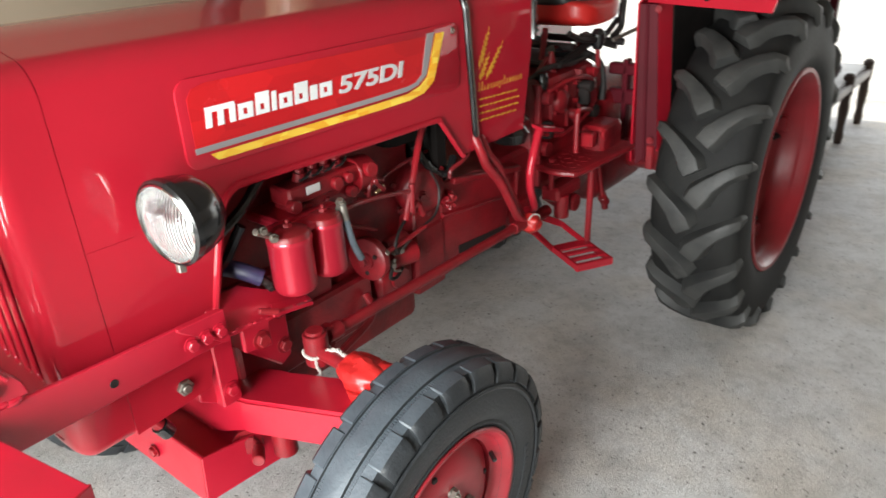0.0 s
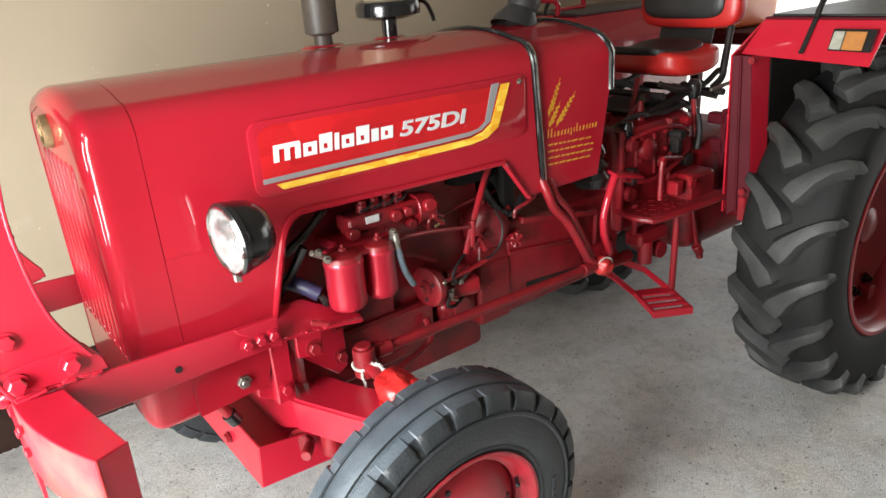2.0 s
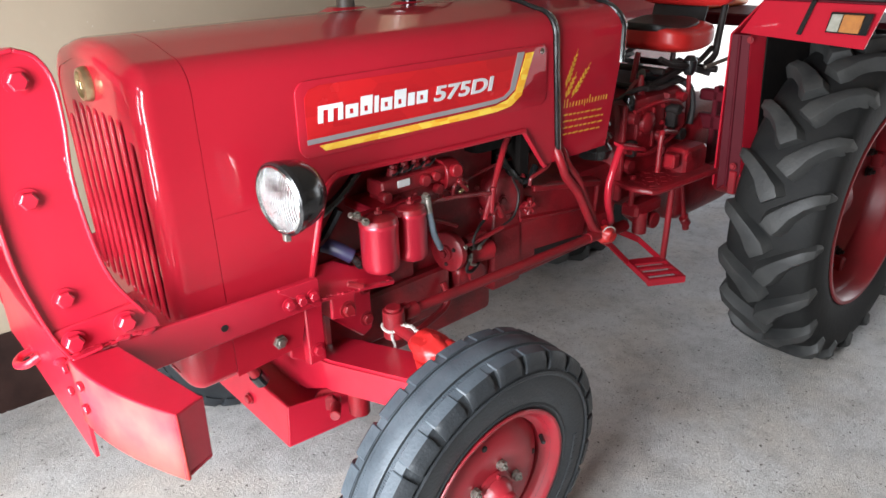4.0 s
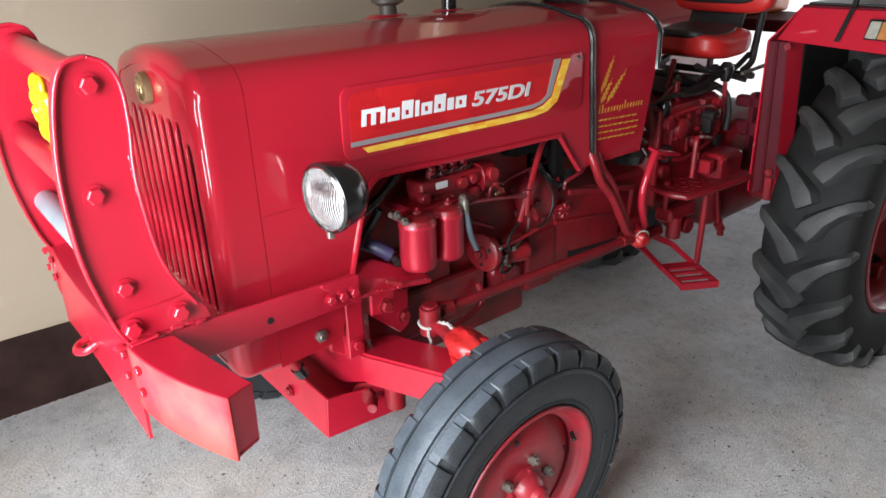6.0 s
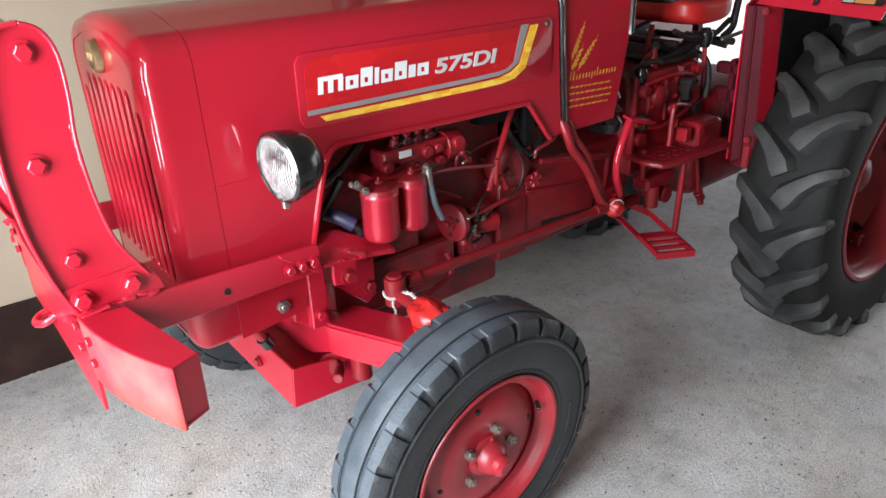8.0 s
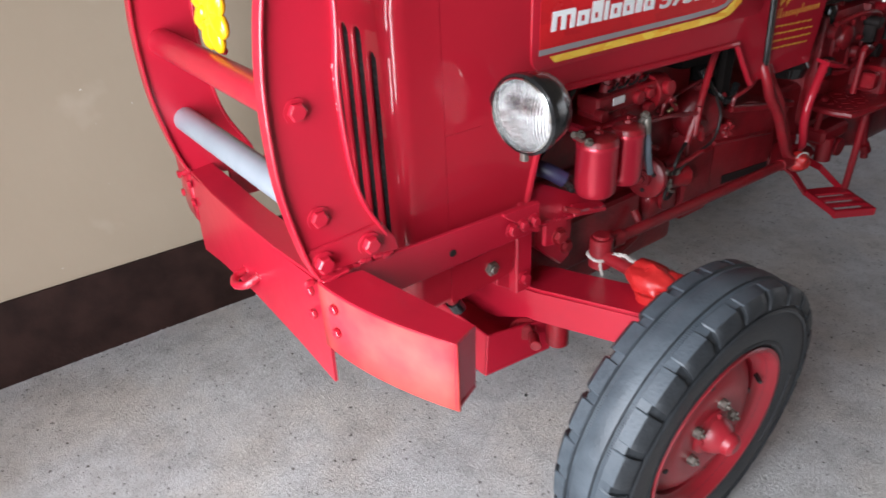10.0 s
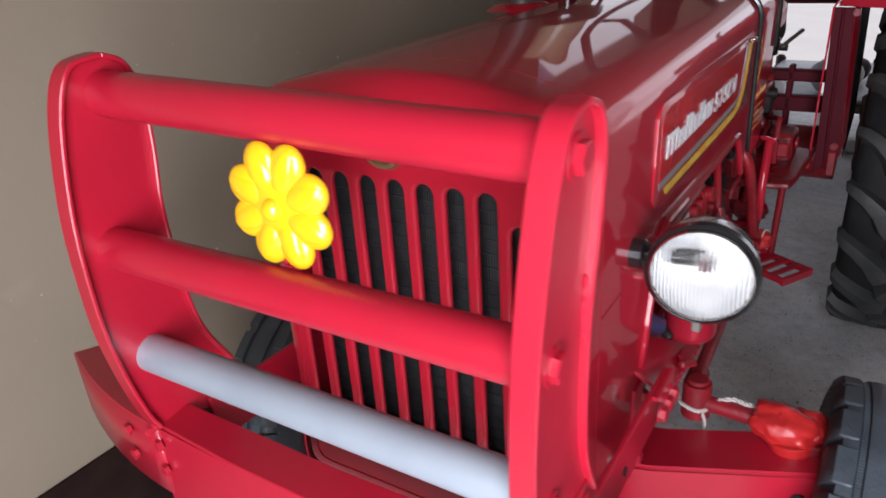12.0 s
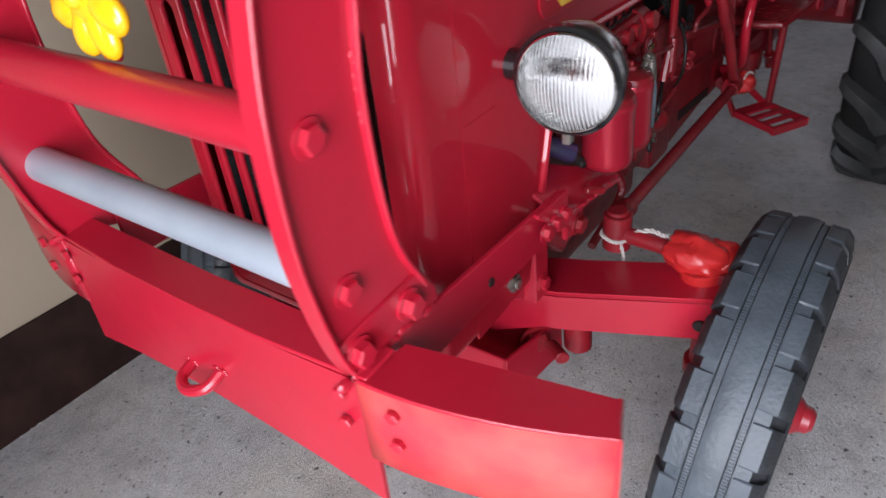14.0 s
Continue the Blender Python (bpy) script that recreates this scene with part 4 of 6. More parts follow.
        made("disc_hole", DARK, hub, "", (rod, (0.147 * math.cos(a), -0.045, 0.147 * math.sin(a)), (0.147 * math.cos(a), -0.0545, 0.147 * math.sin(a)), 0.008))
    h = made("hub", RED_WHEEL, hub, "red hub with a conical cap",
             (lathe, [(0, 0.040), (0.058, 0.040), (0.058, 0.060), (0.054, 0.064), (0.046, 0.066), (0.043, 0.078), (0.036, 0.092), (0.028, 0.100), (0.026, 0.114), (0.016, 0.122), (0, 0.123)], M, 36, False))
    for i in range(5):
        a = 2 * math.pi * i / 5 + 0.35
        c, sn = 0.076 * math.cos(a), 0.076 * math.sin(a)
        made("wheel_nut", STEEL, hub, "dull steel wheel nut", (rod, (c, -0.052, sn), (c, -0.062, sn), 0.013, None, 12), (bolt, (c, -0.055, sn), (0, -1, 0), 0.0125, 0.017, False), (rod, (c, -0.070, sn), (c, -0.079, sn), 0.0055))
    for i in range(4):
        a = math.pi / 2 * i + 0.2
        made("cap_bolt", RED_WHEEL, hub, "", (bolt, (0.050 * math.cos(a), -0.064, 0.050 * math.sin(a)), (0, -1, 0), 0.0065, 0.007, False))
    made("valve", BLACK, hub, "", (rod, (0.165, -0.034, 0.105), (0.150, -0.064, 0.095), 0.006), (rod, (0.168, -0.030, 0.107), (0.166, -0.036, 0.106), 0.012))
    return hub


def wheel_at(ob, m, size=1.0):
    ob.parent = tractor
    ob.matrix_basis = LEVEL @ m @ Matrix.Scale(size, 4)
    return ob


fw = front_wheel()
YAW = 1
wheel_at(fw, pose(0.018, -0.647, 0.388, 3.5, 0, YAW) @ Matrix.Rotation(radians(15), 4, "Y"), 0.955)
other = copy_thing(fw, LEVEL @ pose(0.018, 0.664, 0.388, 3.5, 0, 180 + YAW) @ Matrix.Rotation(radians(40), 4, "Y"))
other.parent = tractor


def rear_wheel():
    M = Matrix.Rotation(radians(90), 4, "X")
    bm = bmesh.new()
    lathe(bm, [(0.312, 0.0), (0.300, 0.012), (0.26, -0.02), (0.20, -0.045), (0.15, -0.05), (0.05, -0.05), (0.05, -0.062), (0.15, -0.062), (0.21, -0.057), (0.27, -0.032), (0.306, -0.006)], M, 64, False)
    hub = part("rear_wheel", bm, RED_WHEEL_DIM, None, "large rear wheel with a dished red disc")
    half = [(0.335, 0.115), (0.355, 0.134), (0.400, 0.150), (0.450, 0.155), (0.500, 0.153), (0.528, 0.146), (0.543, 0.128), (0.552, 0.09), (0.556, 0.045)]
    bm = bmesh.new()
    ring_bm(bm, half + [(0.557, 0.0)] + [(r, -y) for r, y in reversed(half)], 96)
    tyre = part("tyre", bm, CARCASS, hub, "black rear tractor tyre with deep chevron lugs", angle=50)
    N = 20
    line = [(0.006, 0.0, 0.594, 0.548), (0.024, 0.048, 0.5945, 0.548), (0.056, 0.112, 0.593, 0.546), (0.096, 0.170, 0.590, 0.540), (0.134, 0.212, 0.580, 0.530), (0.157, 0.232, 0.555, 0.520), (0.161, 0.240, 0.505, 0.49)]

    def lug(s):
        t = bmesh.new()
        rows = []
        for i, (w, a, ro, ri) in enumerate(line):
            y0, a0 = line[max(i - 1, 0)][:2]
            y1, a1 = line[min(i + 1, len(line) - 1)][:2]
            d = Vector((y1 - y0, (a1 - a0) * 0.59)).normalized()
            wd = (0.026, 0.0295, 0.0215, 0.0170, 0.0160, 0.0160, 0.012)[i]
            if i == len(line) - 1:
                wd = 0.010
            n = Vector((-d.y, d.x)) * wd
            row = []
            for k, r in ((1.75, ri), (1, ro), (-1, ro), (-1.75, ri)):
                y, ang = w + n.x * k, a + n.y * k / 0.59
                if i >= len(line) - 2:
                    y = w + (0.004 if r == ro else -0.012)
                row.append(t.verts.new((r * math.sin(ang), s * y, r * math.cos(ang))))
            rows.append(row)
        for a, b in zip(rows, rows[1:]):
            for k in range(3):
                t.faces.new((a[k], a[k + 1], b[k + 1], b[k]))
        t.faces.new(rows[0])
        t.faces.new(rows[-1])
        bmesh.ops.recalc_face_normals(t, faces=t.faces[:])
        bmesh.ops.bevel(t, geom=[e for e in t.edges if e.calc_face_angle(0) > 0.6], offset=0.003, segments=2, affect="EDGES", profile=0.6)
        me = bpy.data.meshes.new("lug")
        t.transform(Matrix.Scale(K, 4))
        t.to_mesh(me)
        t.free()
        me.materials.append(RUBBER_LUG)
        me.shade_smooth()
        me.set_sharp_from_angle(angle=radians(40))
        return me

    meshes = {s: lug(s) for s in (-1, 1)}
    for i in range(N):
        for s in (-1, 1):
            ob = new("lug", meshes[s])
            ob.parent = hub
            ob.matrix_basis = Matrix.Rotation(-2 * math.pi * (i + (0.5 if s > 0 else 0)) / N, 4, "Y")
    bm = bmesh.new()
    ring_bm(bm, [(0.362, -0.138), (0.358, -0.145), (0.346, -0.143), (0.335, -0.130), (0.330, -0.10), (0.318, -0.08), (0.310, 0.0), (0.318, 0.08), (0.335, 0.11), (0.358, 0.131), (0.350, 0.121), (0.325, 0.11), (0.305, 0.0), (0.322, -0.09), (0.345, -0.116)], 80)
    rim = part("rim", bm, RED_WHEEL_DIM, hub, "deep red pressed-steel rim")
    h = made("hub", RED_WHEEL_DIM, hub, "", (lathe, [(0, -0.05), (0.10, -0.05), (0.095, -0.02), (0.07, -0.01), (0.06, 0.03), (0.03, 0.045), (0, 0.046)], M, 32, False))
    for i in range(8):
        a = 2 * math.pi * i / 8
        c, sn = 0.125 * math.cos(a), 0.125 * math.sin(a)
        made("wheel_nut", RED_CAST, hub, "", (bolt, (c, 0.050, sn), (0, -1, 0), 0.016, 0.026), (rod, (c, 0.03, sn), (c, 0.012, sn), 0.008))
    for i in range(4):
        a = math.pi / 2 * i + 0.4
        for d in (-0.16, 0.16):
            c, sn = 0.278 * math.cos(a + d), 0.278 * math.sin(a + d)
            made("rim_bolt", DARK, hub, "dark rusty rim bolt", (bolt, (c, 0.006, sn), (0, -1, 0), 0.015, 0.020), (rod, (c, -0.012, sn), (c, -0.026, sn), 0.008))
        made("rim_lug", RED_WHEEL_DIM, hub, "", (box, (0.300 * math.cos(a) - 0.02, -0.045, 0.300 * math.sin(a) - 0.03), (0.300 * math.cos(a) + 0.02, 0.0, 0.300 * math.sin(a) + 0.03), 0.006))
    return hub


rw = rear_wheel()
wheel_at(rw, pose(2.052, -0.683, 0.658, 0, 4, 0) @ Matrix.Diagonal((1.015, 0.97, 1.015, 1)))
bm_other = copy_thing(rw, LEVEL @ pose(2.050, 0.683, 0.640, 0, 11, 180))
bm_other.parent = tractor

# ------------------------------------------------ front axle and steering
def crumpled(bm, c, size, axis, seed, soft=0.2):
    t = bmesh.new()
    bmesh.ops.create_icosphere(t, subdivisions=4, radius=1)
    for v in t.verts:
        n = noise.noise(v.co * 1.7 + Vector((seed, 0, 0))) * soft + noise.noise(v.co * 4.5 + Vector((seed, 3, 0))) * soft * 0.35
        v.co = Vector((v.co.x * size[0] * (1 + n), v.co.y * size[1] * (1 + n), v.co.z * size[2] * (1 + n)))
    t.transform(Matrix.Translation(c) @ axis)
    add(bm, t)


axle = made("front_axle", RED_GUARD, tractor, "heavy red box-section front axle beam",
            (box, (-0.150, -0.10, 0.395), (-0.03, 0.10, 0.505), 0.008))


def beam_half(bm, s):
    """One arm of the beam: box sections from the middle to the king pin."""
    rows = []
    for xf, xb, y, zb, zt in ((-0.150, -0.03, 0.0, 0.395, 0.505), (-0.152, -0.03, 0.12, 0.420, 0.530), (-0.160, -0.035, 0.225, 0.482, 0.568), (-0.160, -0.035, 0.255, 0.489, 0.575), (-0.075, 0.05, 0.505, 0.511, 0.599)):
        rows.append([bm.verts.new(p) for p in ((xf, s * y, zb), (xf, s * y, zt), (xb, s * y, zt), (xb, s * y, zb))])
    fs = []
    for a, b in zip(rows, rows[1:]):
        for k in range(4):
            fs.append(bm.faces.new((a[k], a[(k + 1) % 4], b[(k + 1) % 4], b[k])))
    fs.append(bm.faces.new(rows[-1]))
    bmesh.ops.recalc_face_normals(bm, faces=fs)
    bmesh.ops.bevel(bm, geom=list({e for f in fs for e in f.edges if e.calc_face_angle(0) > 0.9}), offset=0.0065, segments=3, affect="EDGES")


for s in (-1, 1):
    made("beam_arm", RED_GUARD, axle, "", (beam_half, s))
for s in (-1, 1):
    kn = made("knuckle", RED_CAST, axle, "", (rod, (-0.005, s * 0.478, 0.33), (-0.005, s * 0.478, 0.50), 0.036), (rod, (-0.005, s * 0.478, 0.375), (-0.005, s * 0.478, 0.40), 0.045), (rod, (-0.005, s * 0.478, 0.36), (0, s * 0.60, 0.366), 0.034), (rod, (-0.005, s * 0.478, 0.585), (-0.005, s * 0.478, 0.615), 0.028))
    each("pin_hole", DARK, kn, "", (rod, (-0.078, s * 0.472, 0.545), (-0.094, s * 0.472, 0.545), 0.0105))
made("axle_bolt", RED_CAST, axle, "", (bolt, (-0.135, -0.196, 0.425), (-0.6, -1, 0), 0.024, 0.022))
made("axle_boss", RED_CAST, axle, "", (rod, (-0.09, -0.262, 0.402), (-0.09, -0.262, 0.50), 0.026))
support = made("axle_support", RED_GUARD, tractor, "open red folded steel box under the nose",
               (slab, [(-0.253, -0.180, 0.458), (-0.253, 0.180, 0.458), (-0.262, 0.180, 0.345), (-0.262, -0.180, 0.345)], (0.008, 0, 0), 0.002))
each("side_plate", RED_GUARD, support, "",
     (slab, [(-0.253, -0.180, 0.458), (-0.075, -0.196, 0.440), (-0.072, -0.196, 0.345), (-0.262, -0.180, 0.345)], (0, 0.008, 0), 0.002),
     (slab, [(-0.253, 0.180, 0.458), (-0.075, 0.196, 0.440), (-0.072, 0.196, 0.345), (-0.262, 0.180, 0.345)], (0, -0.008, 0), 0.002))
each("floor_plate", RED_GUARD, support, "", (box, (-0.258, -0.180, 0.345), (-0.05, 0.180, 0.353), 0.002), (box, (-0.24, -0.175, 0.405), (-0.06, 0.175, 0.413), 0.002))
each("support_bolt", RED_CAST, support, "", (bolt, (-0.262, -0.02, 0.39), (-1, 0, 0), 0.011, 0.010), (rod, (-0.140, -0.205, 0.424), (-0.170, -0.240, 0.430), 0.0125))
made("drain_pipe", RED_CAST, support, "short pipe with a black hose end", (rod, (-0.30, -0.095, 0.565), (-0.270, -0.10, 0.505), 0.014))
made("drain_hose", BLACK, support, "", (rod, (-0.277, -0.099, 0.518), (-0.262, -0.102, 0.490), 0.018))
# bracket from the nose to the beam
made("nose_bracket", RED_GUARD, tractor, "", (slab, [(-0.225, -0.222, 0.745), (-0.175, -0.225, 0.745), (-0.165, -0.225, 0.585), (-0.185, -0.222, 0.565), (-0.235, -0.222, 0.600)], (0, 0.02, 0), 0.003), (box, (-0.20, -0.247, 0.575), (-0.155, -0.20, 0.760), 0.003), (bolt, (-0.178, -0.247, 0.610), (0, -1, 0), 0.013, 0.012))
made("drain_plug", STEEL, tractor, "dull steel hexagon plug", (bolt, (-0.268, -0.240, 0.668), (0, -1, 0), 0.0165, 0.012, False), (rod, (-0.268, -0.250, 0.668), (-0.268, -0.257, 0.668), 0.009))
rail = made("guard_rail", RED_GUARD, tractor, "long red flat bar with bolts",
            (slab, [(-0.600, -0.296, 0.832), (-0.195, -0.296, 0.818), (-0.190, -0.296, 0.750), (-0.600, -0.296, 0.748)], (0, 0.009, 0), 0.002),
            (slab, [(-0.285, -0.304, 0.822), (-0.192, -0.304, 0.819), (-0.188, -0.304, 0.752), (-0.200, -0.304, 0.752), (-0.285, -0.304, 0.816)], (0, 0.009, 0), 0.0015))
made("rail_hole", DARK, rail, "", (rod, (-0.407, -0.2965, 0.781), (-0.407, -0.2985, 0.781), 0.0075))
for x in (-0.266, -0.237, -0.208):
    made("bolt", RED_GUARD, rail, "", (bolt, (x, -0.304, 0.783), (0, -1, 0), 0.0115, 0.012))
made("guard_rail", RED_GUARD, tractor, "", (slab, [(-0.600, 0.296, 0.832), (-0.195, 0.296, 0.818), (-0.190, 0.296, 0.750), (-0.600, 0.296, 0.748)], (0, -0.009, 0), 0.002))
for s in (-1, 1):
    shelf = made("rail_shelf", RED_GUARD, tractor, "welded red shelf plate", (slab, [(-0.196, s * 0.300, 0.765), (0.002, s * 0.300, 0.744), (0.006, s * 0.286, 0.752), (-0.10, s * 0.215, 0.802), (-0.196, s * 0.225, 0.806)], (0, 0, -0.009), 0.002),
                 (slab, [(-0.090, s * 0.304, 0.762), (0.012, s * 0.304, 0.744), (0.016, s * 0.280, 0.748), (-0.080, s * 0.282, 0.772)], (0, 0, -0.014), 0.003))
    bm = bmesh.new()
    rng = random.Random(21 + s)
    for k in range(22):
        f = k / 21
        bmesh.ops.create_uvsphere(bm, u_segments=7, v_segments=5, radius=rng.uniform(0.002, 0.0045), matrix=Matrix.Translation((-0.196 + 0.20 * f, s * (0.299 + rng.uniform(-0.004, 0.003)), 0.766 - 0.021 * f + rng.uniform(-0.003, 0.003))) @ Matrix.Diagonal((1.6, 1, 0.8, 1)))
    tagged(part("weld_bead", bm, RED_GUARD, shelf), kind="stuff")
    each("hanger_plate", RED_GUARD, shelf, "", (slab, [(-0.150, s * 0.280, 0.762), (-0.085, s * 0.280, 0.752), (-0.085, s * 0.280, 0.676), (-0.150, s * 0.280, 0.690)], (0, -s * 0.012, 0), 0.003), (slab, [(-0.115, s * 0.215, 0.755), (0.005, s * 0.215, 0.735), (0.010, s * 0.205, 0.575), (-0.020, s * 0.205, 0.560), (-0.105, s * 0.205, 0.640)], (0, -s * 0.10, 0), 0.004))
    each("bolt", RED_CAST, shelf, "", (bolt, (-0.110, s * 0.280, 0.703), (0, s, 0), 0.015, 0.014), (bolt, (-0.015, s * 0.215, 0.700), (0, s, 0), 0.013, 0.011), (bolt, (-0.008, s * 0.206, 0.610), (0, s, 0), 0.015, 0.013), (rod, (-0.115, s * 0.296, 0.775), (-0.080, s * 0.312, 0.762), 0.0065))

steer = made("drag_link", RED_CAST, tractor, "long red steering link", (rod, (0.07, -0.262, 0.640), (0.86, -0.238, 0.600), 0.0135), (rod, (0.045, -0.262, 0.642), (0.085, -0.262, 0.640), 0.020), (rod, (0.80, -0.240, 0.603), (0.885, -0.237, 0.598), 0.017))
made("ball_joint", RED_CAST, steer, "red ball joint", (rod, (0.005, -0.275, 0.600), (0.005, -0.275, 0.672), 0.0265), (rod, (0.005, -0.275, 0.672), (0.005, -0.275, 0.680), 0.020), (box, (0.03, -0.275, 0.612), (0.06, -0.25, 0.665), 0.003))
made("end_joint", BOOT, steer, "", (crumpled, (0.884, -0.245, 0.592), (0.030, 0.034, 0.030), Matrix.Identity(4), 7.0))
made("joint_twine", ROPE, steer, "white twine tied round the joint", (twine, [(0.005 + 0.028 * math.cos(a), -0.275 + 0.028 * math.sin(a), 0.628 + 0.002 * math.sin(3 * a)) for a in [2 * math.pi * i / 14 for i in range(15)]], 0.0035),
     (twine, [(-0.010, -0.288, 0.628), (-0.018, -0.296, 0.610), (-0.012, -0.297, 0.590), (-0.020, -0.30, 0.572)], 0.003), (twine, [(0.004, -0.300, 0.632), (0.000, -0.318, 0.648), (0.006, -0.342, 0.653), (0.003, -0.362, 0.651), (0.006, -0.372, 0.650)], 0.0042))
made("hub_twine", ROPE, steer, "", (twine, [(0.884 + 0.031 * math.cos(a), -0.258 - 0.004 * math.sin(2 * a), 0.592 + 0.031 * math.sin(a)) for a in [0.2 + 0.16 * i for i in range(15)]], 0.0022))
tie = made("tie_rod", RED_CAST, tractor, "red tie rod running to the wheel", (rod, (0.004, -0.275, 0.632), (-0.01, -0.435, 0.636), 0.0155), (tube, [(-0.01, -0.42, 0.636), (0.005, -0.46, 0.62), (0.0, -0.478, 0.60)], 0.02, 10, 4))
boot = made("rubber_wrap", BOOT, tie, "orange-red vinyl wrap tied over the joint", (crumpled, (-0.004, -0.432, 0.632), (0.048, 0.060, 0.036), Matrix.Rotation(0.18, 4, "X"), 1.0, 0.22), (crumpled, (0.008, -0.462, 0.632), (0.038, 0.038, 0.026), Matrix.Rotation(-0.3, 4, "Y"), 5.0, 0.18), (rod, (-0.022, -0.448, 0.572), (-0.018, -0.442, 0.622), 0.030, 0.040, 20), (rod, (-0.002, -0.385, 0.634), (-0.004, -0.425, 0.636), 0.017, 0.034, 20))
made("wrap_twine", ROPE, tie, "white twine", (twine, [(-0.021 + 0.0375 * math.cos(a), -0.446 + 0.0375 * math.sin(a), 0.597 + 0.003 * math.sin(2 * a)) for a in [2 * math.pi * i / 14 for i in range(15)]], 0.0036), (twine, [(-0.050, -0.468, 0.598), (-0.062, -0.484, 0.596), (-0.066, -0.492, 0.580), (-0.070, -0.496, 0.562), (-0.068, -0.498, 0.546)], 0.0034))

for ob in (steer, tie):
    ob.matrix_basis = Matrix.Translation((-0.005 * K, -0.032 * K, -0.002 * K))
axle.matrix_basis = Matrix.Translation((-0.010, 0, 0.011)) @ Matrix.Diagonal((1, 1.063, 1, 1))
support.matrix_basis = Matrix.Translation((-0.004, 0, 0.011)) @ Matrix.Diagonal((1, 1.19, 1, 1))

# ------------------------------------------------ engine
engine = made("engine_block", OILY, tractor, "red painted diesel engine, oily and crowded with pipes",
              (box, (-0.12, -0.13, 0.50), (0.52, 0.15, 0.98), 0.01), (box, (-0.10, -0.168, 0.500), (0.31, -0.13, 0.640), 0.008), (box, (-0.10, -0.150, 0.62), (0.20, -0.12, 0.76), 0.008), (box, (-0.08, -0.14, 0.42), (0.50, 0.14, 0.56), 0.02, None, 2))
made("sump_plate", OILY, engine, "", (box, (0.328, -0.185, 0.535), (0.455, -0.10, 0.625), 0.03, None, 4), (rod, (0.39, -0.10, 0.60), (0.39, -0.195, 0.595), 0.034, 0.030, 20))
made("rocker_cover", SHADE_BLACK, engine, "rocker cover blackened for the shade under the bonnet", (box, (-0.06, -0.10, 0.98), (0.46, 0.10, 1.06), 0.02, None, 2))
made("flywheel_housing", RED_CAST, engine, "plain red housing with a square foot", (box, (0.452, -0.196, 0.508), (0.575, 0.196, 0.700), 0.018, None, 3), (slab, [(0.455, -0.19, 0.69), (0.575, -0.19, 0.69), (0.575, -0.17, 0.80), (0.50, -0.16, 0.82)], (0, 0.30, 0), 0.012, 3))
made("pressure_dome", OILY, engine, "round-nosed red casting with a centre bolt", (lathe, [(0.066, -0.06), (0.066, 0.012), (0.062, 0.026), (0.050, 0.037), (0.030, 0.043), (0, 0.045)], frame_to((0.512, -0.165, 0.798), (0.475, -0.225, 0.790)), 32, False), (bolt, (0.4825, -0.2035, 0.7935), (-0.52, -0.84, -0.1), 0.011, 0.012))
each("dome_bolt", OILY, engine, "", *[(bolt, Vector((0.512, -0.165, 0.798)) + 0.074 * (math.cos(a) * Vector((0.85, -0.53, 0)) + math.sin(a) * Vector((0, 0, 1))), (-0.52, -0.85, 0), 0.009, 0.012) for a in (0.6, 1.7, 2.8, 3.9, 5.0)])
gear = made("gearbox", RED_CAST, tractor, "long red gearbox casting", (box, (0.55, -0.15, 0.48), (1.12, 0.15, 0.76), 0.03, None, 3))
each("gearbox_flange", RED_CAST, gear, "", (slab, [(0.57, -0.188, 0.800), (0.74, -0.188, 0.785), (0.86, -0.188, 0.750), (0.90, -0.188, 0.62), (0.88, -0.188, 0.540), (0.57, -0.188, 0.515)], (0, 0.376, 0), 0.012, 3))
made("casting_ledge", RED_CAST, gear, "", (slab, [(0.572, -0.20, 0.708), (0.86, -0.20, 0.668), (0.86, -0.186, 0.655), (0.572, -0.186, 0.692)], (0, 0.03, 0.010), 0.003, 2))
trans = made("transmission_case", OILY, tractor, "bulky red rear transmission casting with bolted covers", (box, (1.06, -0.165, 0.60), (1.50, 0.165, 0.965), 0.055, None, 4))
each("case_rib", OILY, trans, "", (box, (1.085, -0.178, 0.62), (1.105, 0.178, 0.955), 0.02, None, 2), (box, (1.345, -0.178, 0.62), (1.365, 0.178, 0.955), 0.02, None, 2))
each("axle_trumpet", OILY, trans, "", (rod, (1.80, -0.40, 0.588), (1.80, 0.40, 0.588), 0.10, None, 28), (box, (1.46, -0.19, 0.42), (1.93, 0.19, 0.86), 0.09, None, 5))
cover = made("side_cover", OILY, trans, "", (slab, [(x, -0.163, z) for x, z in rounded(1.165, 0.775, 1.325, 0.935, 0.035)], (0, -0.013, 0), 0.004, 2), (lathe, [(0.040, 0), (0.036, 0.016), (0.022, 0.024), (0, 0.026)], frame_to((1.215, -0.174, 0.875), (1.215, -1, 0.875)), 24, False), (rod, (1.285, -0.17, 0.82), (1.285, -0.20, 0.82), 0.022, 0.018), (slab, [(1.24, -0.176, 0.925), (1.255, -0.176, 0.925), (1.262, -0.176, 0.785), (1.247, -0.176, 0.785)], (0, -0.010, 0), 0.003))
each("cover_bolt", OILY, cover, "", *[(bolt, (x, -0.176, z), (0, -1, 0), 0.008, 0.011) for x, z in ((1.18, 0.92), (1.31, 0.92), (1.18, 0.79), (1.31, 0.79), (1.31, 0.86), (1.18, 0.845))])
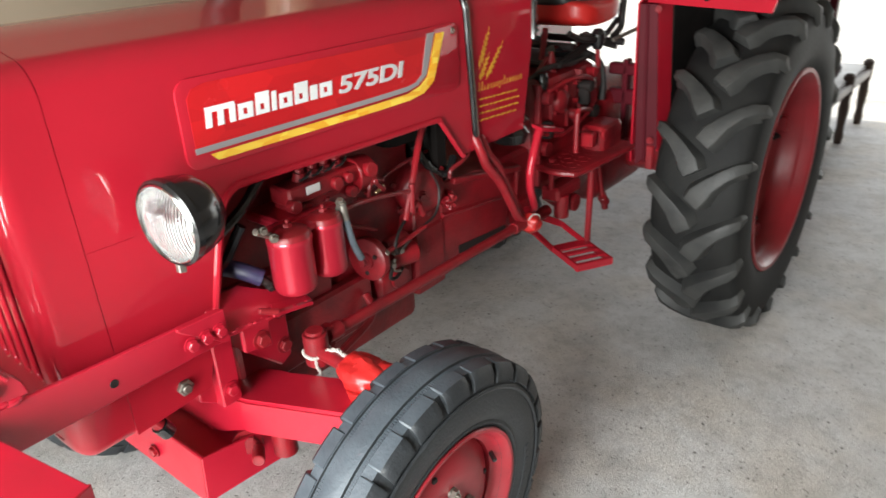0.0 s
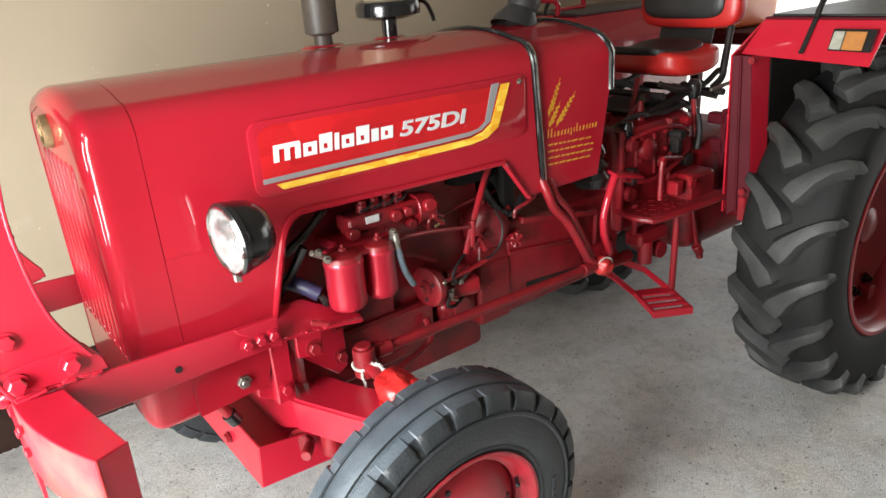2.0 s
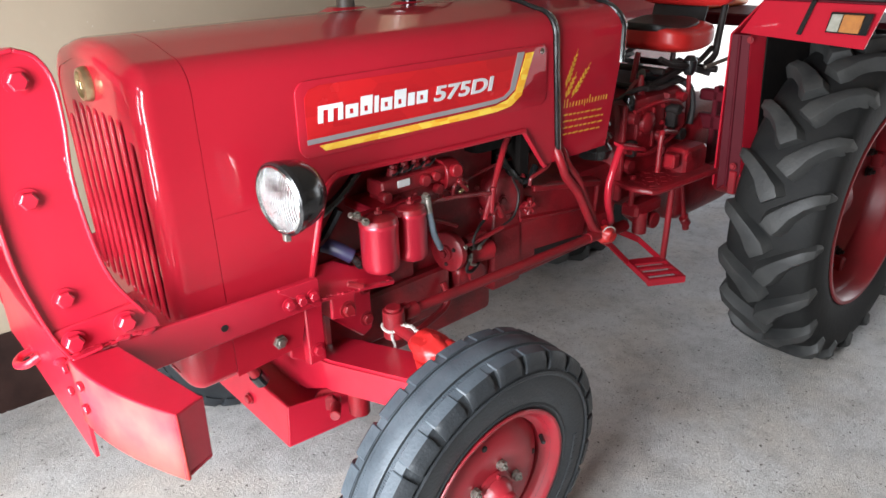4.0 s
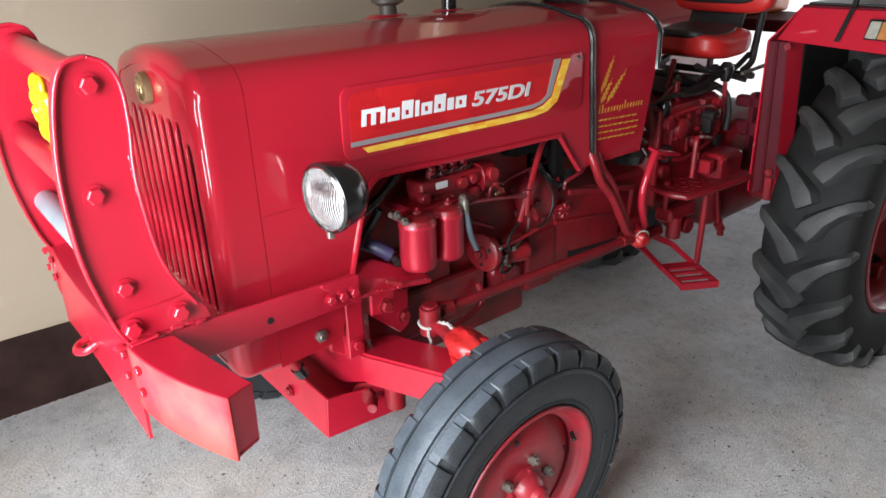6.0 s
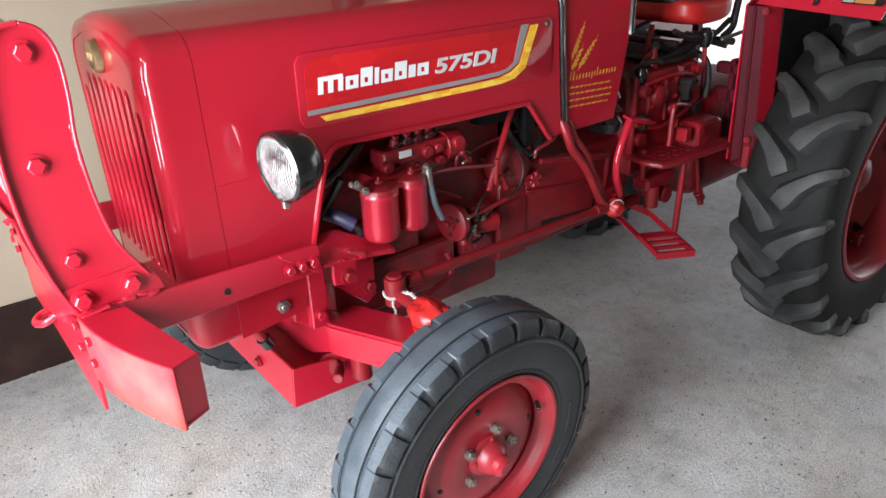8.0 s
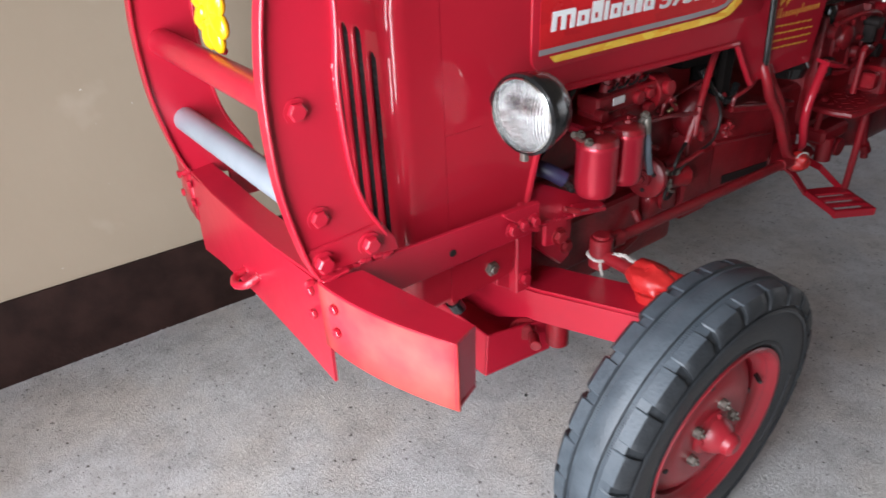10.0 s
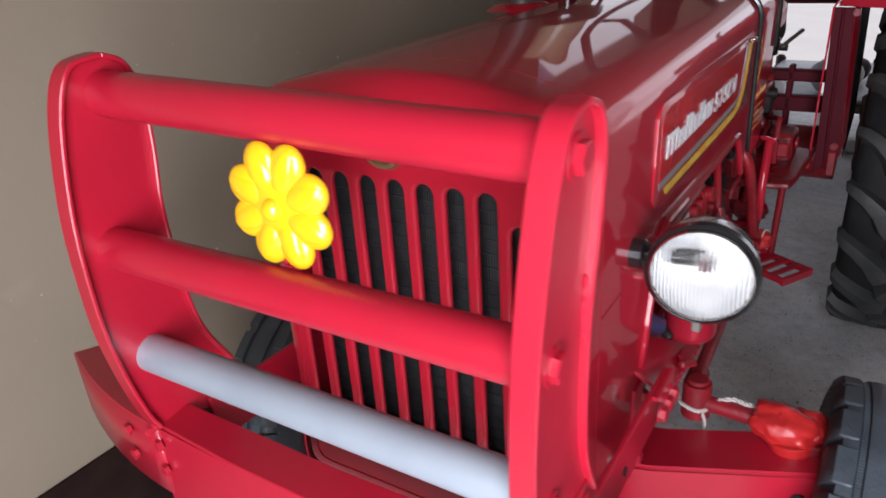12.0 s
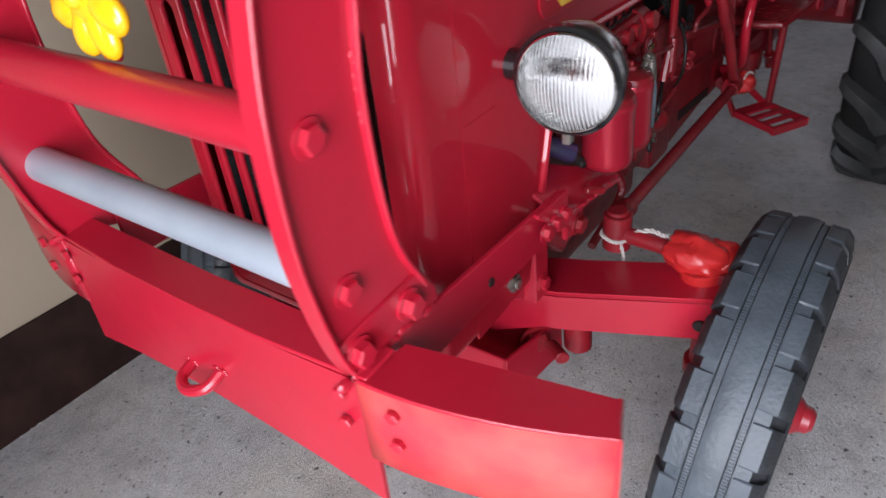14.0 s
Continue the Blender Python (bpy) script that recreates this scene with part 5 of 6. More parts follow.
each("casting_boss", OILY, trans, "", (rod, (1.13, -0.15, 0.905), (1.13, -0.195, 0.905), 0.024, 0.020), (rod, (1.40, -0.15, 0.86), (1.40, -0.20, 0.86), 0.034, 0.028), (rod, (1.13, -0.15, 0.74), (1.13, -0.19, 0.74), 0.028, 0.024), (rod, (1.43, -0.15, 0.93), (1.43, -0.19, 0.93), 0.018), (slab, [(1.20, -0.10, 0.955), (1.30, -0.10, 0.955), (1.26, -0.12, 1.010), (1.24, -0.12, 1.010)], (0, 0.02, 0), 0.006, 2))
each("hose", VINYL_BLACK, trans, "black rubber hose", (tube, [(1.46, -0.12, 0.99), (1.50, -0.16, 0.955), (1.51, -0.175, 0.89), (1.495, -0.18, 0.82)], 0.013, 8, 5), (tube, [(1.10, -0.12, 0.955), (1.20, -0.14, 0.985), (1.34, -0.15, 0.975), (1.46, -0.13, 0.985)], 0.009, 8, 5))
cover = made("end_cover", OILY, trans, "", (lathe, [(0.085, 0), (0.085, 0.014), (0.078, 0.02), (0.045, 0.02), (0.04, 0.035), (0, 0.036)], frame_to((1.065, -0.045, 0.865), (0, -0.045, 0.865)), 32, False))
each("cover_bolt", OILY, cover, "", *[(bolt, (1.047, -0.045 + 0.068 * math.cos(i * math.pi / 3), 0.865 + 0.068 * math.sin(i * math.pi / 3)), (-1, 0, 0), 0.010, 0.012) for i in range(6)])
each("breather", OILY, trans, "", (rod, (1.245, -0.12, 0.955), (1.25, -0.12, 1.025), 0.020, 0.008, 14), (rod, (1.15, -0.05, 0.95), (1.15, -0.05, 0.995), 0.022), (rod, (1.40, -0.10, 0.95), (1.40, -0.10, 0.985), 0.026))
each("control_rod", OILY, trans, "", (tube, [(1.09, -0.185, 0.80), (1.20, -0.20, 0.775), (1.34, -0.20, 0.80), (1.43, -0.19, 0.84)], 0.008, 8, 5), (tube, [(1.12, -0.19, 0.93), (1.24, -0.20, 0.945), (1.36, -0.195, 0.93), (1.44, -0.18, 0.89)], 0.007, 8, 5))
each("control_lug", DARK, trans, "", (box, (1.345, -0.205, 0.835), (1.375, -0.165, 0.905), 0.006), (rod, (1.36, -0.215, 0.90), (1.36, -0.165, 0.90), 0.018), (box, (1.115, -0.20, 0.775), (1.145, -0.165, 0.83), 0.006), (rod, (1.42, -0.205, 0.80), (1.42, -0.165, 0.80), 0.022))
each("brake_box", OILY, trans, "", (box, (1.305, -0.290, 0.66), (1.455, -0.20, 0.780), 0.025, None, 3), (box, (1.235, -0.285, 0.725), (1.275, -0.235, 0.775), 0.006), (rod, (1.30, -0.305, 0.76), (1.30, -0.295, 0.76), 0.018))
made("gearbox_slot", DARK, gear, "", (slab, [(0.640, -0.1895, 0.588), (0.875, -0.1895, 0.566), (0.875, -0.1895, 0.543), (0.640, -0.1895, 0.562)], (0, 0.003, 0), 0))
tap = made("tap", RED_CAST, gear, "red tap with a lobed handle", (rod, (0.568, -0.185, 0.755), (0.568, -0.225, 0.755), 0.015), (rod, (0.600, -0.185, 0.760), (0.600, -0.210, 0.760), 0.012))
each("tap_lobe", RED_CAST, tap, "", *[(rod, (0.568, -0.226, 0.755), (0.568 + 0.022 * math.cos(a), -0.226, 0.755 + 0.022 * math.sin(a)), 0.006, 0.0085, 10) for a in (0.3, 1.35, 2.4, 3.5, 4.5, 5.5)])
# fuel filters
filt = made("filter_head", RED_CAN, tractor, "red filter head carrying two canisters", (box, (-0.035, -0.262, 0.886), (0.145, -0.232, 0.906), 0.008, None, 2), (box, (0.005, -0.245, 0.88), (0.09, -0.12, 0.904), 0.006), (box, (0.02, -0.300, 0.889), (0.06, -0.25, 0.902), 0.005, None, 2))
for x, r in ((-0.010, 0.0445), (0.083, 0.0378)):
    can = made("canister", RED_CAN, filt, "satin red canister", (lathe, [(0, 0.772), (r * 0.6, 0.772), (r * 0.88, 0.776), (r * 0.97, 0.782), (r, 0.790), (r, 0.880), (r * 1.03, 0.883), (r * 1.03, 0.889), (r, 0.892)], Matrix.Translation((x, -0.285, 0)), 40, False))
    made("cap", RED_CAST, can, "domed red cap", (lathe, [(r * 1.0, 0.889), (r * 0.99, 0.896), (r * 0.9, 0.903), (r * 0.55, 0.909), (0, 0.911)], Matrix.Translation((x, -0.285, 0)), 36, False))
    made("filter_bolt", RED_CAST, filt, "", (bolt, (x + 0.002, -0.283, 0.908), (0, 0, 1), 0.0095, 0.010), (rod, (x + 0.002, -0.283, 0.915), (x + 0.002, -0.283, 0.926), 0.004))
each("banjo_union", STEEL, filt, "worn brass and steel union", (rod, (-0.045, -0.275, 0.902), (-0.085, -0.285, 0.928), 0.007), (bolt, (-0.070, -0.290, 0.925), (-0.4, -1, 0.2), 0.0065, 0.012), (bolt, (-0.056, -0.300, 0.908), (-0.4, -1, 0), 0.007, 0.012), (rod, (0.119, -0.29, 0.900), (0.121, -0.303, 0.922), 0.0075), (rod, (0.121, -0.303, 0.922), (0.123, -0.306, 0.880), 0.0085), (bolt, (0.119, -0.300, 0.920), (-0.2, -0.3, 1), 0.008, 0.010))
made("fuel_hose", HOSE, filt, "blue-grey rubber fuel hose", (tube, [(0.123, -0.306, 0.884), (0.128, -0.307, 0.855), (0.142, -0.302, 0.815), (0.168, -0.292, 0.772)], 0.0080, 10, 5))
# injection pump
pump = made("injection_pump", OILY, tractor, "red fuel injection pump", (box, (-0.01, -0.232, 0.944), (0.195, -0.165, 0.985), 0.012, None, 3), (box, (0.0, -0.215, 0.905), (0.19, -0.16, 0.95), 0.010, None, 2), (box, (0.02, -0.175, 0.86), (0.22, -0.14, 0.93), 0.008))
each("governor", OILY, pump, "", (rod, (0.185, -0.20, 0.950), (0.240, -0.20, 0.948), 0.044, 0.040, 24), (rod, (0.240, -0.20, 0.948), (0.262, -0.20, 0.947), 0.028, 0.022, 20))
each("pump_boss", OILY, pump, "", (rod, (-0.006, -0.225, 0.950), (-0.006, -0.250, 0.950), 0.014), (rod, (0.118, -0.226, 0.962), (0.118, -0.244, 0.962), 0.015), (rod, (0.150, -0.226, 0.966), (0.150, -0.246, 0.966), 0.012), (rod, (0.213, -0.235, 0.965), (0.213, -0.252, 0.968), 0.017), (rod, (0.165, -0.22, 0.928), (0.165, -0.238, 0.926), 0.013), (rod, (0.04, -0.21, 0.925), (0.04, -0.226, 0.925), 0.016), (bolt, (0.10, -0.215, 0.925), (0, -1, 0), 0.008, 0.009), (bolt, (0.225, -0.24, 0.935), (-0.2, -1, 0), 0.007, 0.010))
made("pump_lever", OILY, pump, "", (slab, [(0.222, -0.238, 0.930), (0.236, -0.238, 0.928), (0.262, -0.238, 0.905), (0.252, -0.238, 0.898)], (0, -0.006, 0), 0.002))
for i in range(4):
    x = 0.045 + 0.034 * i
    made("delivery_valve", OILY, pump, "", (rod, (x, -0.20, 0.980), (x, -0.205, 1.004), 0.0150, 0.013), (bolt, (x, -0.205, 1.002), (0, -0.2, 1), 0.010, 0.012), (tube, [(x, -0.20, 1.02), (x, -0.195, 1.045), (x + 0.02, -0.16, 1.06), (x + 0.03, -0.11, 1.06)], 0.004, 6, 4))
    made("valve_clip", BLACK, pump, "", (tube, [(x - 0.016, -0.222, 0.992), (x, -0.226, 0.996), (x + 0.016, -0.222, 1.004)], 0.003, 6, 4))
pump.matrix_basis = Matrix.Translation((0.055 * K, 0, -0.028 * K))
made("maker_plate", PALE_DECAL, pump, "small bare metal plate", (box, (0.032, -0.2375, 0.962), (0.070, -0.2352, 0.980), 0.001))
# starter, pulley and fittings
each("starter", OILY, engine, "", (rod, (0.345, -0.195, 0.672), (0.425, -0.212, 0.664), 0.031, 0.029, 24), (rod, (0.425, -0.212, 0.664), (0.437, -0.214, 0.663), 0.024, 0.018, 20), (rod, (0.33, -0.205, 0.712), (0.40, -0.212, 0.716), 0.017), (rod, (0.30, -0.18, 0.675), (0.35, -0.19, 0.672), 0.024))
pul = made("pulley", OILY, engine, "round red pulley cover", (lathe, [(0, -0.03), (0.036, -0.03), (0.036, -0.012), (0.055, -0.010), (0.057, 0.0), (0.055, 0.010), (0.050, 0.013), (0.022, 0.013), (0.020, 0.020), (0, 0.020)], frame_to((0.278, -0.200, 0.700), (0.178, -0.214, 0.700)), 32, False))
made("pulley_bolt", OILY, pul, "", (bolt, (0.258, -0.203, 0.700), (-1, -0.14, 0), 0.011, 0.012))
each("pulley_hole", DARK, pul, "", *[(rod, (0.2655, -0.202 - 0.034 * math.cos(a), 0.700 + 0.034 * math.sin(a)), (0.2630, -0.2024 - 0.034 * math.cos(a), 0.700 + 0.034 * math.sin(a)), 0.006, None, 10) for a in (0.5, 2.6, 4.7)])
each("cable_lug", STEEL, engine, "bare brass and steel terminal", (bolt, (0.340, -0.225, 0.700), (-0.4, -1, 0.2), 0.007, 0.014), (bolt, (0.318, -0.235, 0.678), (-0.4, -1, 0), 0.007, 0.016), (tube, [(0.325, -0.24, 0.69), (0.315, -0.245, 0.665), (0.335, -0.245, 0.655)], 0.004, 6, 4), (box, (0.350, -0.238, 0.690), (0.366, -0.222, 0.706), 0.002), (rod, (0.298, -0.245, 0.722), (0.285, -0.249, 0.718), 0.007))
each("cable", DARK, engine, "", (tube, [(0.335, -0.24, 0.70), (0.32, -0.25, 0.73), (0.345, -0.245, 0.76), (0.39, -0.23, 0.775)], 0.004, 6, 5), (tube, [(0.318, -0.24, 0.68), (0.30, -0.245, 0.65), (0.33, -0.235, 0.635), (0.37, -0.22, 0.64)], 0.005, 6, 5), (tube, [(0.36, -0.235, 0.70), (0.385, -0.245, 0.725), (0.43, -0.24, 0.735), (0.49, -0.238, 0.752), (0.516, -0.232, 0.806), (0.50, -0.222, 0.86)], 0.0035, 6, 6))
made("stay_rod", OILY, engine, "bent red rod below the sump", (tube, [(0.12, -0.20, 0.49), (0.165, -0.20, 0.503), (0.235, -0.20, 0.525), (0.262, -0.20, 0.540), (0.272, -0.20, 0.565), (0.27, -0.18, 0.60)], 0.010, 8, 5))
pipes = [([(0.380, -0.235, 0.772), (0.396, -0.235, 0.815), (0.412, -0.235, 0.855), (0.450, -0.222, 0.915), (0.484, -0.21, 0.960), (0.520, -0.20, 0.985), (0.560, -0.19, 0.975), (0.580, -0.18, 0.93)], 0.0085),
         ([(0.120, -0.285, 0.897), (0.157, -0.29, 0.898), (0.26, -0.262, 0.876), (0.398, -0.24, 0.844)], 0.0055),
         ([(0.262, -0.225, 0.878), (0.36, -0.20, 0.888), (0.47, -0.18, 0.892), (0.600, -0.17, 0.895)], 0.0042),
         ([(0.295, -0.245, 0.722), (0.37, -0.245, 0.727), (0.444, -0.24, 0.734)], 0.0060),
         ([(0.24, -0.225, 0.872), (0.262, -0.232, 0.862), (0.270, -0.235, 0.895), (0.290, -0.233, 0.905), (0.318, -0.23, 0.893)], 0.0048),
         ([(0.398, -0.242, 0.790), (0.404, -0.242, 0.86)], 0.0075), ([(0.412, -0.225, 0.775), (0.425, -0.235, 0.80), (0.455, -0.225, 0.76)], 0.009),
         ([(0.558, -0.235, 0.826), (0.562, -0.238, 0.848), (0.600, -0.242, 0.860), (0.632, -0.240, 0.872), (0.645, -0.235, 0.905)], 0.0055),
         ([(0.16, -0.20, 0.83), (0.24, -0.20, 0.80), (0.30, -0.21, 0.77)], 0.006)]
for p, r in pipes:
    made("fuel_pipe", OILY, engine, "", (tube, p, r, 8, 6))
for p in ([(-0.10, -0.18, 0.90), (-0.04, -0.20, 0.95), (0.02, -0.19, 1.0), (0.05, -0.15, 1.03)], [(0.50, -0.17, 0.92), (0.53, -0.2, 0.85), (0.58, -0.21, 0.83), (0.62, -0.2, 0.86)], [(-0.13, -0.17, 0.80), (-0.10, -0.2, 0.86), (-0.07, -0.22, 0.92)]):
    made("rubber_hose", BLACK, engine, "", (tube, p, 0.011, 8, 6))
made("cable_clip", BRASS, engine, "small yellowed clip", (box, (-0.016, -0.004, -0.004), (0.016, 0.004, 0.004), 0.002, Matrix.Translation((0.298, -0.238, 0.880)) @ Matrix.Rotation(-0.35, 4, "Y")))
made("battery_lead", PURPLE, engine, "faded purple plastic sleeve", (tube, [(-0.110, -0.17, 0.835), (-0.085, -0.215, 0.826), (-0.058, -0.242, 0.806)], 0.018, 12, 4))
each("lead_end", DARK, engine, "", (rod, (-0.060, -0.240, 0.806), (-0.046, -0.252, 0.786), 0.009), (bolt, (-0.052, -0.255, 0.790), (-0.4, -0.8, -0.3), 0.007, 0.012))
# black boxes stand in for the shade at the back of the bay
each("bulkhead", SHADE_BLACK, engine, "bulkhead blackened for the shade behind the engine", (box, (0.545, -0.20, 0.80), (0.60, 0.20, 1.23), 0.01), (box, (-0.36, -0.19, 0.66), (-0.34, 0.19, 1.2), 0.005), (box, (0.40, -0.185, 0.93), (0.55, 0.18, 1.08), 0.03, None, 2))

# stacks on the bonnet
made("exhaust_pipe", STACK, tractor, "dull brown-grey steel exhaust pipe", (rod, (0.253, 0.165, 1.285), (0.253, 0.165, 1.345), 0.026, 0.024, 24), (rod, (0.253, 0.165, 1.34), (0.253, 0.165, 1.62), 0.045, 0.045, 28), (rod, (0.253, 0.165, 1.335), (0.253, 0.165, 1.35), 0.034, 0.044, 28))
pre = made("air_precleaner", BLACK, tractor, "black mushroom-shaped air pre-cleaner", (rod, (0.460, 0.150, 1.285), (0.460, 0.150, 1.37), 0.022, 0.022, 24), (lathe, [(0, 1.355), (0.05, 1.357), (0.09, 1.368), (0.092, 1.39), (0.087, 1.405), (0.07, 1.412), (0, 1.413)], Matrix.Translation((0.460, 0.150, 0)), 32, False))
made("cup", CUP, pre, "yellowed plastic dust cup", (lathe, [(0, 1.41), (0.066, 1.41), (0.068, 1.42), (0.068, 1.54), (0.06, 1.55), (0, 1.55)], Matrix.Translation((0.460, 0.150, 0)), 32, False))
made("precleaner_clip", BLACK, pre, "", (tube, [(0.533, 0.135, 1.40), (0.563, 0.115, 1.395), (0.583, 0.11, 1.36), (0.588, 0.11, 1.34)], 0.006, 8, 4))
each("stack_base", RED, tractor, "", (lathe, [(0, 0.012), (0.05, 0.012), (0.06, 0.006), (0.075, 0)], Matrix.Translation((0.253, 0.165, TOP + 0.008)), 28, False), (lathe, [(0, 0.012), (0.04, 0.012), (0.05, 0.006), (0.06, 0)], Matrix.Translation((0.460, 0.150, TOP + 0.008)), 28, False))

# ------------------------------------------------ driver's place
each("steering_arm", RED_CAST, tractor, "bent red tube",
     (tube, [(0.668, -0.19, 0.965), (0.664, -0.240, 0.905), (0.672, -0.257, 0.862), (0.690, -0.260, 0.824), (0.746, -0.260, 0.764), (0.801, -0.262, 0.676), (0.830, -0.266, 0.625), (0.858, -0.272, 0.600)], 0.0135, 12, 6),
     (tube, [(0.705, -0.18, 0.955), (0.698, -0.232, 0.895), (0.708, -0.250, 0.850), (0.746, -0.254, 0.806), (0.787, -0.254, 0.741), (0.831, -0.254, 0.668), (0.866, -0.256, 0.602)], 0.0135, 12, 6))
ped = made("clutch_pedal", RED, tractor, "bent red tube pedal with a flat pad", (tube, [(1.00, -0.19, 0.575), (0.950, -0.245, 0.608), (0.922, -0.259, 0.648), (0.903, -0.262, 0.690), (0.902, -0.262, 0.745), (0.925, -0.262, 0.808), (0.950, -0.261, 0.858)], 0.0122, 12, 6))
made("pedal_pad", RED, ped, "", (slab, [(0.935, -0.280, 0.872), (1.080, -0.272, 0.832), (1.092, -0.232, 0.836), (0.947, -0.236, 0.876)], (0, 0, -0.012), 0.004, 2), (rod, (0.955, -0.262, 0.862), (1.04, -0.258, 0.838), 0.009))
EDGE = [(1.09, -0.06), (1.086, -0.16), (1.068, -0.235), (1.078, -0.290), (1.125, -0.318), (1.46, -0.337)]
deck = made("foot_plate", RED_CAST, tractor, "red chequered foot plate with a turned-down lip", (slab, [(x, y, 0.698) for x, y in EDGE] + [(1.46, -0.06, 0.698)], (0, 0, -0.006), 0.001),
            (tube, [(x, y, 0.688) for x, y in EDGE], 0.0095, 8, 4))
bm = bmesh.new()
for i in range(9):
    for j in range(7):
        x, y = 1.115 + 0.036 * i, -0.285 + 0.03 * j
        box(bm, (-0.009, -0.0025, 0), (0.009, 0.0025, 0.0018), 0, Matrix.Translation((x, y, 0.6975)) @ Matrix.Rotation(0.785 if (i + j) % 2 else -0.785, 4, "Z"))
tagged(part("chequer_marks", bm, RED_CAST, deck), kind="stuff")
each("plate_leg", RED_CAST, deck, "", (rod, (1.246, -0.285, 0.69), (1.250, -0.275, 0.385), 0.0115, 0.011, 12), (rod, (0.985, -0.16, 0.715), (0.985, -0.15, 0.60), 0.009), (rod, (1.13, -0.20, 0.71), (1.16, -0.18, 0.55), 0.010), (rod, (1.16, -0.16, 0.57), (1.22, -0.20, 0.51), 0.022))
each("linkage_block", RED_CAST, deck, "", (box, (0.93, -0.17, 0.50), (1.08, -0.06, 0.60), 0.02, None, 2), (rod, (1.0, -0.19, 0.53), (1.12, -0.19, 0.53), 0.02), (rod, (1.18, -0.21, 0.49), (1.18, -0.21, 0.57), 0.026), (rod, (1.25, -0.20, 0.52), (1.25, -0.23, 0.52), 0.03), (box, (1.14, -0.22, 0.55), (1.30, -0.15, 0.60), 0.01))
step = made("step", RED, tractor, "red slotted mounting step on two straps")
ux, uy = Vector((0.117, -0.070, 0)), Vector((0.085, 0.148, 0))
o = Vector((1.055, -0.345, 0.391))


def bar(a, b, w, h):
    """A flat bar from a to b."""
    d = (b - a).normalized()
    n = Vector((-d.y, d.x, 0)).normalized() * w / 2
    return slab, [a - n, a + n, b + n, b - n], (0, 0, -h), 0.002


u1 = ux.normalized()
for f, w, h in ((0.05, 0.016, 0.026), (0.30, 0.020, 0.010), (0.56, 0.022, 0.010), (0.88, 0.046, 0.010)):
    made("tread_bar", RED, step, "", bar(o + uy * f, o + ux + uy * f, w, h))
lb, rb = o + uy, o + ux + uy
made("strap", RED, step, "", bar(o + u1 * 0.005, lb + u1 * 0.005, 0.012, 0.022), bar(lb + u1 * 0.005, Vector((1.015, -0.205, 0.505)), 0.012, 0.026), bar(Vector((1.015, -0.205, 0.505)), Vector((0.93, -0.215, 0.560)), 0.012, 0.026))
made("strap", RED, step, "", bar(o + ux - u1 * 0.005, rb - u1 * 0.005, 0.012, 0.022), bar(rb - u1 * 0.005, Vector((1.170, -0.215, 0.482)), 0.012, 0.026), bar(Vector((1.170, -0.215, 0.482)), Vector((1.060, -0.180, 0.545)), 0.012, 0.026))
made("cross_rod", RED, step, "", (rod, (0.90, -0.235, 0.575), (1.07, -0.17, 0.550), 0.012))
made("drain_fitting", OILY, tractor, "oily red drain fitting hanging under the casting", (rod, (1.48, -0.19, 0.60), (1.505, -0.20, 0.45), 0.009), (rod, (1.498, -0.20, 0.455), (1.520, -0.205, 0.425), 0.018), (rod, (1.525, -0.19, 0.46), (1.53, -0.20, 0.395), 0.013))

lever = made("gear_lever", RED_CAST, tractor, "thin lever with a black knob", (rod, (1.158, -0.15, 0.81), (1.143, -0.15, 0.93), 0.007, 0.006))
made("lever_foot", RED_CAST, lever, "", (lathe, [(0.035, 0.775), (0.030, 0.80), (0.016, 0.825), (0, 0.826)], Matrix.Translation((1.158, -0.16, 0)), 16, False))
made("knob", BLACK, lever, "", (lathe, [(0, 0.908), (0.013, 0.910), (0.020, 0.935), (0.021, 0.962), (0.015, 0.978), (0, 0.982)], Matrix.Translation((1.143, -0.15, 0)), 20, False))
brake = made("brake_lever", RED_CAST, tractor, "bent red rod with a black knob", (tube, [(1.194, -0.25, 0.72), (1.196, -0.25, 0.80), (1.200, -0.25, 0.845), (1.225, -0.245, 0.855), (1.45, -0.175, 0.797), (1.492, -0.165, 0.810), (1.500, -0.165, 0.86), (1.480, -0.165, 1.015)], 0.0085, 10, 6))
made("knob", BLACK, brake, "", (lathe, [(0, 0.995), (0.016, 1.0), (0.025, 1.025), (0.025, 1.05), (0.014, 1.066), (0, 1.068)], Matrix.Translation((1.480, -0.165, 0)), 20, False))
made("dark_gaiter", BLACK, tractor, "black rubber gaiter", (lathe, [(0.05, 0.80), (0.06, 0.83), (0.045, 0.85), (0.058, 0.87), (0.04, 0.89), (0.05, 0.91), (0.03, 0.95), (0, 0.95)], Matrix.Translation((0.98, -0.14, 0)), 20, False))
each("toe_board", RED_CAST, tractor, "", (slab, [(0.62, -0.20, 0.80), (0.95, -0.20, 0.74), (0.97, -0.09, 0.74), (0.64, -0.09, 0.80)], (0, 0, -0.02), 0.004))
seat = made("seat", VINYL_RED, tractor, "red and black vinyl driver's seat")


def cushion(bm, c, size, seed, bend=0.0):
    t = bmesh.new()
    bmesh.ops.create_cube(t, size=2)
    bmesh.ops.subdivide_edges(t, edges=t.edges[:], cuts=9, use_grid_fill=True)
    for v in t.verts:
        p = v.co
        n = Vector((p.x, p.y, p.z))
        q = n / max(1e-6, (abs(n.x) ** 5 + abs(n.y) ** 5 + abs(n.z) ** 5) ** 0.2)
        v.co = Vector((q.x * size[0], q.y * size[1], q.z * size[2] + bend * (q.x * q.x)))
    t.transform(Matrix.Translation(c))
    add(bm, t)


